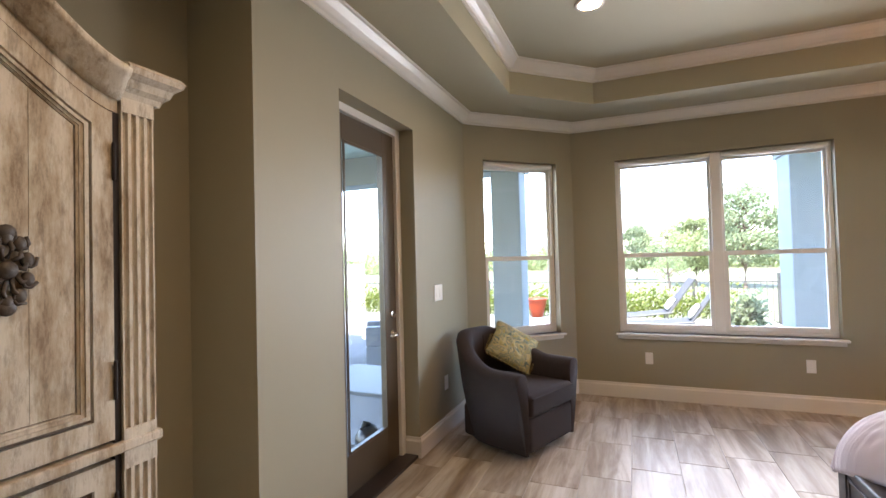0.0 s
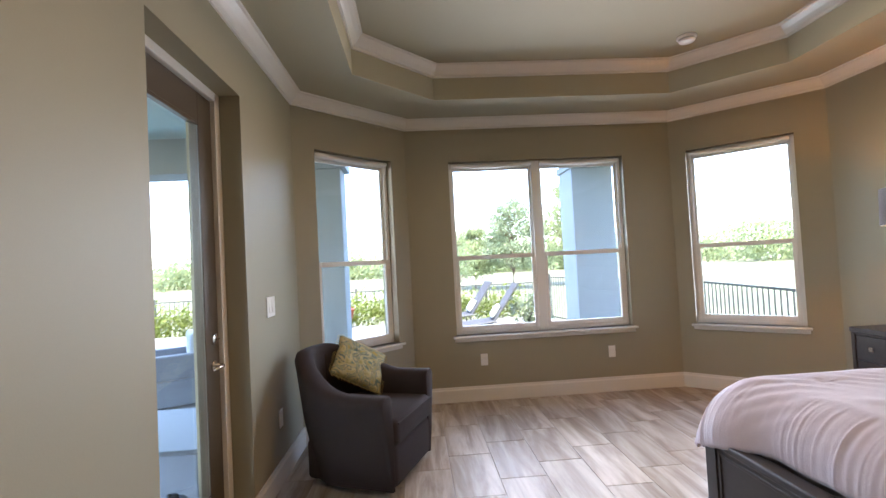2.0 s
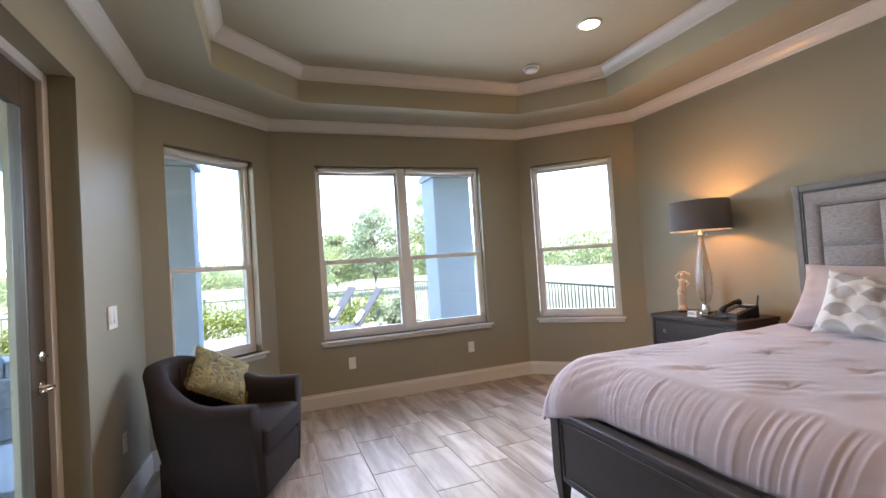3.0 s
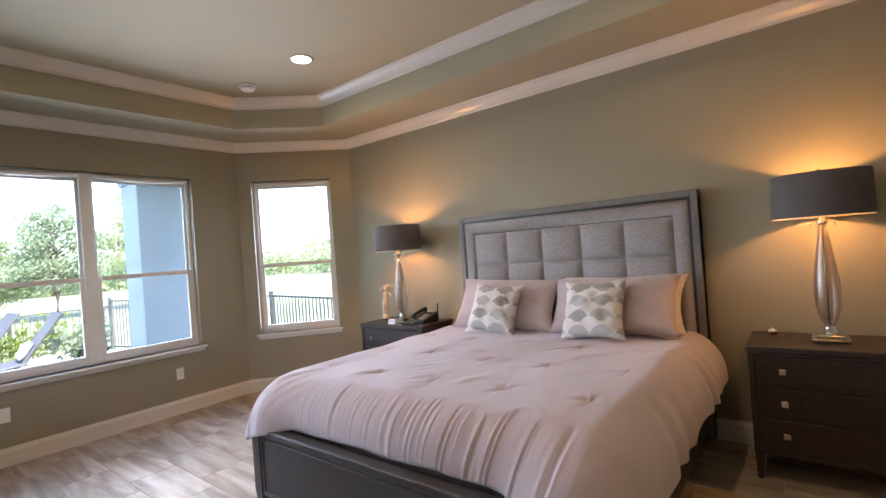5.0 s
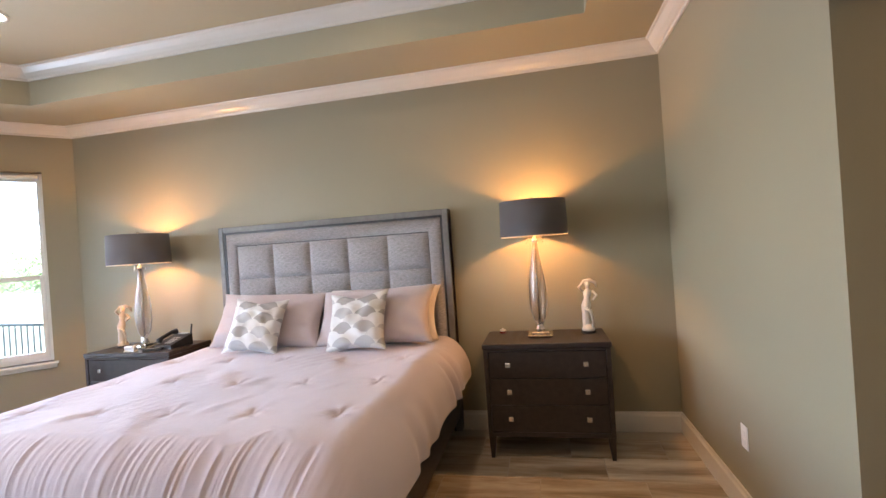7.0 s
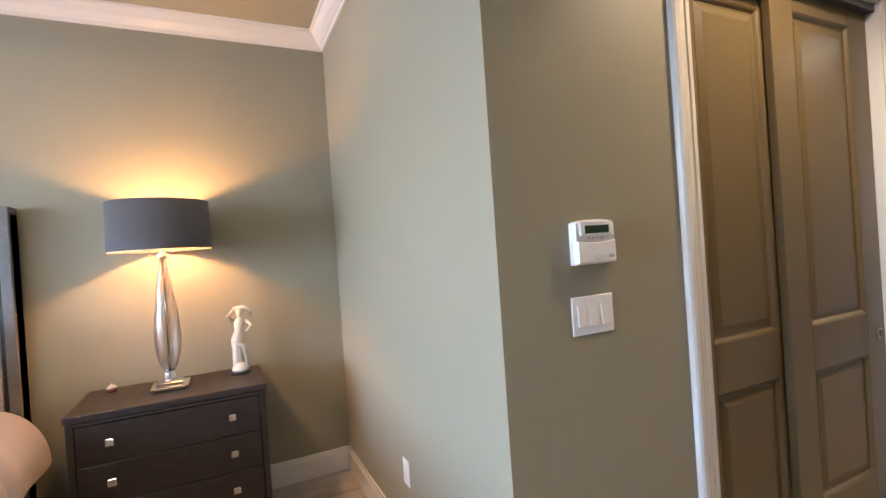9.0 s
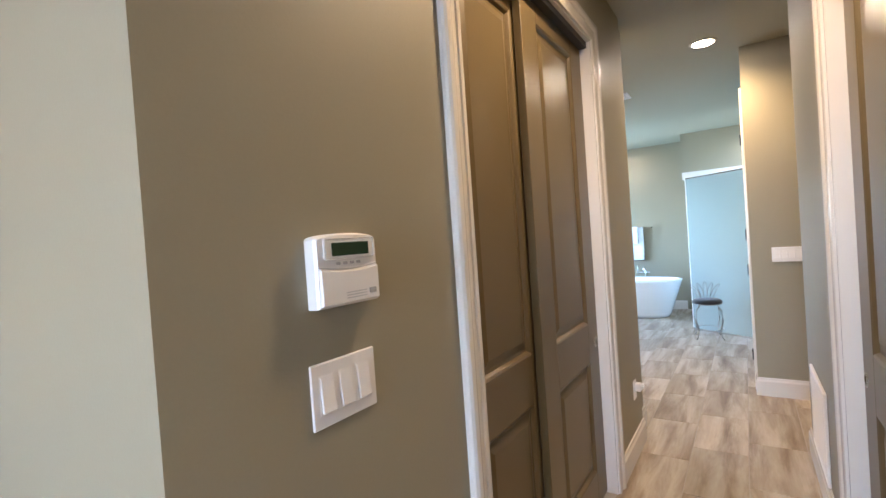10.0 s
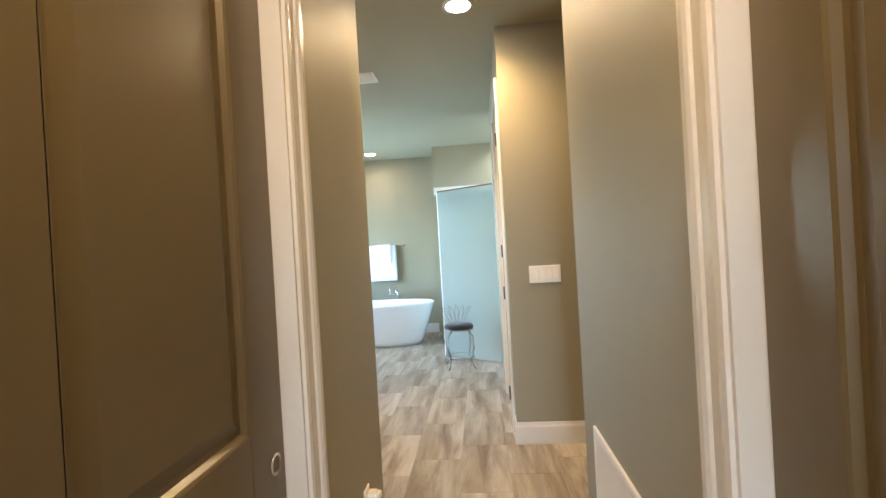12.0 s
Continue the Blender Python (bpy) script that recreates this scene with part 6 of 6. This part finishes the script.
def fence(points, top, ground, label):
    ob = thing("metal_fence", (points[0][0], points[0][1], ground), 0, label, "fence")
    o = Vector((points[0][0], points[0][1]))
    h = top - ground
    for a, b in zip(points, points[1:]):
        a, b = Vector(a) - o, Vector(b) - o
        d = b - a
        L = d.length
        n = max(1, round(L / 1.8))
        ang = math.degrees(math.atan2(d.y, d.x))
        for k in range(n + 1):
            p = a + d * k / n
            q = part("post", boxes((-0.028, 0.028, -0.028, 0.028, 0, h + 0.05), (-0.034, 0.034, -0.034, 0.034, h + 0.05, h + 0.065), bevel=0.002), FENCE, ob)
            q.matrix_basis = pose(p.x, p.y, 0, 0, 0, ang)
        for z in (0.10, h - 0.02):
            r = part("rail", boxes((0, L, -0.012, 0.012, z - 0.016, z + 0.016)), FENCE, ob)
            r.matrix_basis = pose(a.x, a.y, 0, 0, 0, ang)
        m = round(L / 0.118)
        bm = bm_new()
        for k in range(1, m):
            x = L * k / m
            box(bm, x - 0.007, x + 0.007, -0.007, 0.007, 0.10, h)
        r = part("pickets", bm, FENCE, ob, kind="stuff")
        r.matrix_basis = pose(a.x, a.y, 0, 0, 0, ang)
    return ob


fence([(-14, 12.6), (3.3, 12.4)], 0.75, -0.30, "dark metal picket fence behind the hedge")
fence([(3.3, 12.4), (4.40, 7.45), (4.08, 5.0)], 0.87, -0.30, "dark metal picket fence beside the house")


def leaves(bm, centers, count, spread, size, rng, flat=1.0):
    for c in centers:
        for _ in range(count):
            p = Vector([rng.gauss(0, 1) for _ in range(3)])
            p = Vector((p.x * spread[0], p.y * spread[1], p.z * spread[2])) * 0.55 + Vector(c)
            n = Vector([rng.gauss(0, 1) for _ in range(3)]).normalized()
            t = n.orthogonal().normalized()
            s = n.cross(t)
            k = size * rng.uniform(0.6, 1.4)
            bm.faces.new([bm.verts.new(p + t * k), bm.verts.new(p + s * k * 0.5), bm.verts.new(p - t * k), bm.verts.new(p - s * k * 0.5)])
    return bm


def tree(x, y, height, width, mat, label, seed, clumps=26, per=70, leaf=0.11, trunk_h=None):
    rng = random.Random(seed)
    ob = thing("tree", (x, y, -0.3), 0, label, "tree")
    th = trunk_h or height * 0.35
    bm = tube(bm_new(), [(0, 0, 0), (0.05, 0.02, th * 0.6), (0, 0.05, th), (0.05, 0, height * 0.9)], [height * 0.022, height * 0.018, height * 0.014, height * 0.003], 8)
    cs = []
    for k in range(clumps):
        f = rng.random()
        z = th * 0.8 + (height - th * 0.8) * f
        r = width / 2 * math.sin(math.pi * min(1, 0.18 + 0.80 * f)) ** 0.7
        a = rng.uniform(0, 2 * math.pi)
        rr = r * rng.uniform(0.45, 1.0)
        cs.append((rr * math.cos(a), rr * math.sin(a), z))
        tube(bm, [(0, 0, max(th * 0.6, z - rr * 0.6)), (cs[-1][0] * 0.6, cs[-1][1] * 0.6, z - rr * 0.15), cs[-1]], [height * 0.008, height * 0.005, 0.005], 5)
    part("trunk", bm, BARK, ob)
    bm = leaves(bm_new(), cs, per, (width * 0.17, width * 0.17, height * 0.075), leaf, rng)
    part("crown", bm, mat, ob, kind="stuff")
    return ob


tree(5.2, 26, 5.1, 3.4, PINE, "tall broad green tree beyond the fence", 1, 60, 200, 0.07)
tree(8.8, 27, 5.8, 3.8, LEAF, "tall broad green tree beyond the fence", 2, 60, 200, 0.07)
tree(3.3, 28, 3.6, 3.0, LEAF, "rounded green tree beyond the fence", 3, 60, 190, 0.07)
tree(1.35, 18, 2.7, 1.7, LEAF, "young slender tree in the lawn", 4, 24, 60, 0.05, 1.1)
tree(0.4, 34, 3.5, 2.6, PINE, "rounded green tree beyond the fence", 5, 46, 190, 0.08)
rngf = random.Random(21)
bm = bm_new()
for k in range(220):
    az = radians(-62 + 150 * k / 219)
    r = rngf.uniform(62, 85)
    z = rngf.uniform(0.6, 3.6) * (1.25 if 10 < math.degrees(az) < 60 else 0.8)
    leaves(bm, [(r * math.sin(az), r * math.cos(az), z - 0.3), (r * math.sin(az) + 1.2, r * math.cos(az), z * 0.45 - 0.3)], 190, (3.2, 2.0, 1.5), 0.27, rngf)
part("far_woods", bm, LEAF, None, "line of green woods beyond the lawn", category="woods", kind="stuff")
bm = bm_new()
rngh = random.Random(31)
for k in range(70):
    x = -13 + 15.4 * k / 69
    leaves(bm, [(x, 12.05 + rngh.uniform(-0.1, 0.1), 0.20 + rngh.uniform(-0.05, 0.1))], 230, (0.26, 0.22, 0.36), 0.045, rngh)
part("hedge", bm, HEDGE, None, "low yellow-green hedge along the fence", category="hedge", kind="stuff")
bm = bm_new()
for k in range(14):
    a = rngh.uniform(0, 6.28)
    r = rngh.uniform(0, 0.35)
    leaves(bm, [(2.0 + r * math.cos(a), 9.2 + r * math.sin(a), 0.15 + rngh.uniform(-0.15, 0.35))], 90, (0.16, 0.16, 0.22), 0.06, rngh)
part("shrub", bm, PINE, None, "dark green shrub by the fence corner", category="shrub", kind="stuff")


def lounger(x, y, rz, label):
    ob = thing("sun_lounger", (x, y, -0.1), rz, label, "sun lounger", "sun loungers")
    # local x from the foot to the head
    def arc(a, b, n=10):
        return [a + (b - a) * k / n for k in range(n + 1)]
    for sy in (-0.33, 0.33):
        pts = [(t, sy, 0.30 + 0.05 * math.sin(t * 2.6)) for t in arc(-1.25, 0.35)]
        part("side_rail", tube(bm_new(), pts, 0.018, 8), FENCE, ob)
        part("leg", tube(bm_new(), [(-1.05, sy, 0.30), (-1.12, sy, 0.0)], 0.016, 8), FENCE, ob)
        part("leg", tube(bm_new(), [(0.25, sy, 0.32), (0.32, sy, 0.0)], 0.016, 8), FENCE, ob)
        part("back_rail", tube(bm_new(), [(0.30, sy * 0.95, 0.33), (0.78, sy * 0.95, 1.02)], 0.016, 8), FENCE, ob)
    bm = bm_new()
    for k in range(10):
        a, b = -1.25 + 0.155 * k, -1.25 + 0.155 * (k + 1)
        za, zb = 0.315 + 0.05 * math.sin(a * 2.6), 0.315 + 0.05 * math.sin(b * 2.6)
        v = [bm.verts.new(p) for p in ((a, -0.31, za), (b, -0.31, zb), (b, 0.31, zb), (a, 0.31, za), (a, -0.31, za - 0.02), (b, -0.31, zb - 0.02), (b, 0.31, zb - 0.02), (a, 0.31, za - 0.02))]
        for f in ((0, 1, 2, 3), (7, 6, 5, 4), (0, 4, 5, 1), (3, 2, 6, 7)):
            bm.faces.new([v[i] for i in f])
    part("seat_sling", bm, SLING, ob)
    b = part("back_sling", boxes((0, 0.83, -0.31, 0.31, 0, 0.02), bevel=0.004), SLING, ob)
    b.matrix_basis = pose(0.30, 0, 0.335, 0, -55, 0)
    p = part("pillow", cushion(bm_new(), 0.30, 0.46, 0.12, 10), TOWELW, ob, "white roll pillow", smooth=True)
    p.matrix_basis = pose(0.35, 0, 0.50, 0, -55, 0)
    return ob


lounger(0.55, 10.3, 4, "grey sling sun lounger with raised back on the pool deck")
lounger(0.85, 9.0, -4, "grey sling sun lounger with raised back on the pool deck")
pot = thing("garden_pot", (-2.1, 11.6, -0.1), 0, "glazed orange garden pot by the pool", "garden pot")
part("body", lathe(bm_new(), [(0.12, 0), (0.15, 0.03), (0.21, 0.28), (0.24, 0.42), (0.26, 0.44), (0.26, 0.48), (0.23, 0.48), (0.21, 0.36)], 28), POT, pot, smooth=True)
part("soil", lathe(bm_new(), [(0.21, 0.40), (0.205, 0.42)], 24), BARK, pot)

sf = thing("patio_armchair", (-3.25, 5.95, -0.1), -60, "blue-grey wicker patio armchair with pale cushions", "patio chair")
part("frame", boxes((-0.40, 0.40, -0.38, 0.38, 0, 0.30), (-0.40, -0.28, -0.38, 0.38, 0.30, 0.58), (0.28, 0.40, -0.38, 0.38, 0.30, 0.58), (-0.28, 0.28, 0.26, 0.38, 0.30, 0.74), bevel=0.02, seg=2), WICKER, sf)
part("seat_cushion", boxes((-0.27, 0.27, -0.36, 0.25, 0.301, 0.43), bevel=0.03, seg=3), PATIOCUSH, sf, smooth=True)
part("back_cushion", boxes((-0.27, 0.27, 0.11, 0.255, 0.44, 0.80), bevel=0.04, seg=3), PATIOCUSH, sf, smooth=True)
ot = thing("patio_table", (-2.05, 3.35, -0.1), 0, "low patio table with a smooth grey top", "patio table")
part("top", boxes((-0.45, 0.45, -0.45, 0.45, 0.43, 0.46), bevel=0.006), TABLETOP, ot)
part("body", boxes((-0.40, 0.40, -0.40, 0.40, 0.0, 0.43), bevel=0.01), WICKER, ot)
ob = thing("water_hose", (-1.62, 2.62, 0.12), 0, "coiled black hose handle by the patio door", "hose")
part("nozzle", tube(bm_new(), [(0, 0, 0.10), (0.0, -0.06, 0.13), (0.02, -0.12, 0.11)], [0.022, 0.018, 0.012], 10), BLACKPL, ob)
part("coil", lathe(bm_new(), [(0.02, -0.1), (0.09, -0.06), (0.10, 0.02), (0.05, 0.09), (0.02, 0.10)], 20), BLACKPL, ob, smooth=True)

# ---- floor tiles ----
TW, TL, GAP = 0.30, 0.60, 0.0020
tile_meshes = {}


def tile(x0, x1, y0, y1, parent):
    w, l = round(x1 - x0 - 2 * GAP, 3), round(y1 - y0 - 2 * GAP, 3)
    if w < 0.015 or l < 0.015:
        return
    if (w, l) not in tile_meshes:
        bm = bm_new()
        hx, hy, c = w / 2, l / 2, 0.0016
        a = [bm.verts.new((x * hx, y * hy, -0.008)) for x, y in ((-1, -1), (1, -1), (1, 1), (-1, 1))]
        b = [bm.verts.new((x * hx, y * hy, -c)) for x, y in ((-1, -1), (1, -1), (1, 1), (-1, 1))]
        d = [bm.verts.new((x * (hx - c), y * (hy - c), 0)) for x, y in ((-1, -1), (1, -1), (1, 1), (-1, 1))]
        for r0, r1 in ((a, b), (b, d)):
            for i in range(4):
                bm.faces.new((r0[i], r0[(i + 1) % 4], r1[(i + 1) % 4], r1[i]))
        bm.faces.new(d)
        bm.normal_update()
        me = bpy.data.meshes.new("tile")
        bmesh.ops.recalc_face_normals(bm, faces=bm.faces)
        bm.to_mesh(me)
        bm.free()
        me.materials.append(TILE)
        tile_meshes[(w, l)] = me
    ob = new("tile", tile_meshes[(w, l)])
    ob.location = ((x0 + x1) / 2, (y0 + y1) / 2, 0)
    ob.parent = parent
    ob["kind"] = "structure"


floor_ob = bpy.data.objects["floor"]
E5 = 0.01


def column_spans(xc):
    """Stretches of y in which the floor shows at x = xc."""
    spans = []
    if ALX < xc < EX:
        lo = SY
        hi = PIERY if xc < WX else NY
        if WX <= xc < BAYW:
            hi = BAYY + (xc + 0.15 - WX) * (NY - BAYY) / (BAYW - WX)
        if xc > BAYE:
            hi = NY - (xc - 0.15 - BAYE) * (NY - BAYY) / (EX - BAYE)
        if HX0 - 0.15 < xc < HX1 + 0.15:
            lo = -9.85
        spans.append((lo - E5, min(NY, hi) + E5))
    if xc >= HX1 + 0.15:
        spans.append((-9.85, -4.39 + E5))
    if xc <= HX0 - 0.15 and xc > -1.4:
        spans.append((-5.61 - E5, -4.61 + E5))
    return spans


k = 0
x = -0.125 - 5 * TW
while x < 4.0:
    xa, xb = max(x, ALX - E5), min(x + TW, 4.06)
    xc = x + TW / 2
    phase = 3.0 + ((round((x - 0.175) / TW)) % 3) * 0.2
    for lo, hi in column_spans(xc):
        y = phase - TL * math.ceil((phase - lo) / TL)
        while y < hi:
            ya, yb = max(y, lo), min(y + TL, hi)
            xa2, xb2 = xa, xb
            if ya > SY and lo > -5:
                xb2 = min(xb2, EX + E5)
            tile(xa2, xb2, ya, yb, floor_ob)
            y += TL
    x += TW
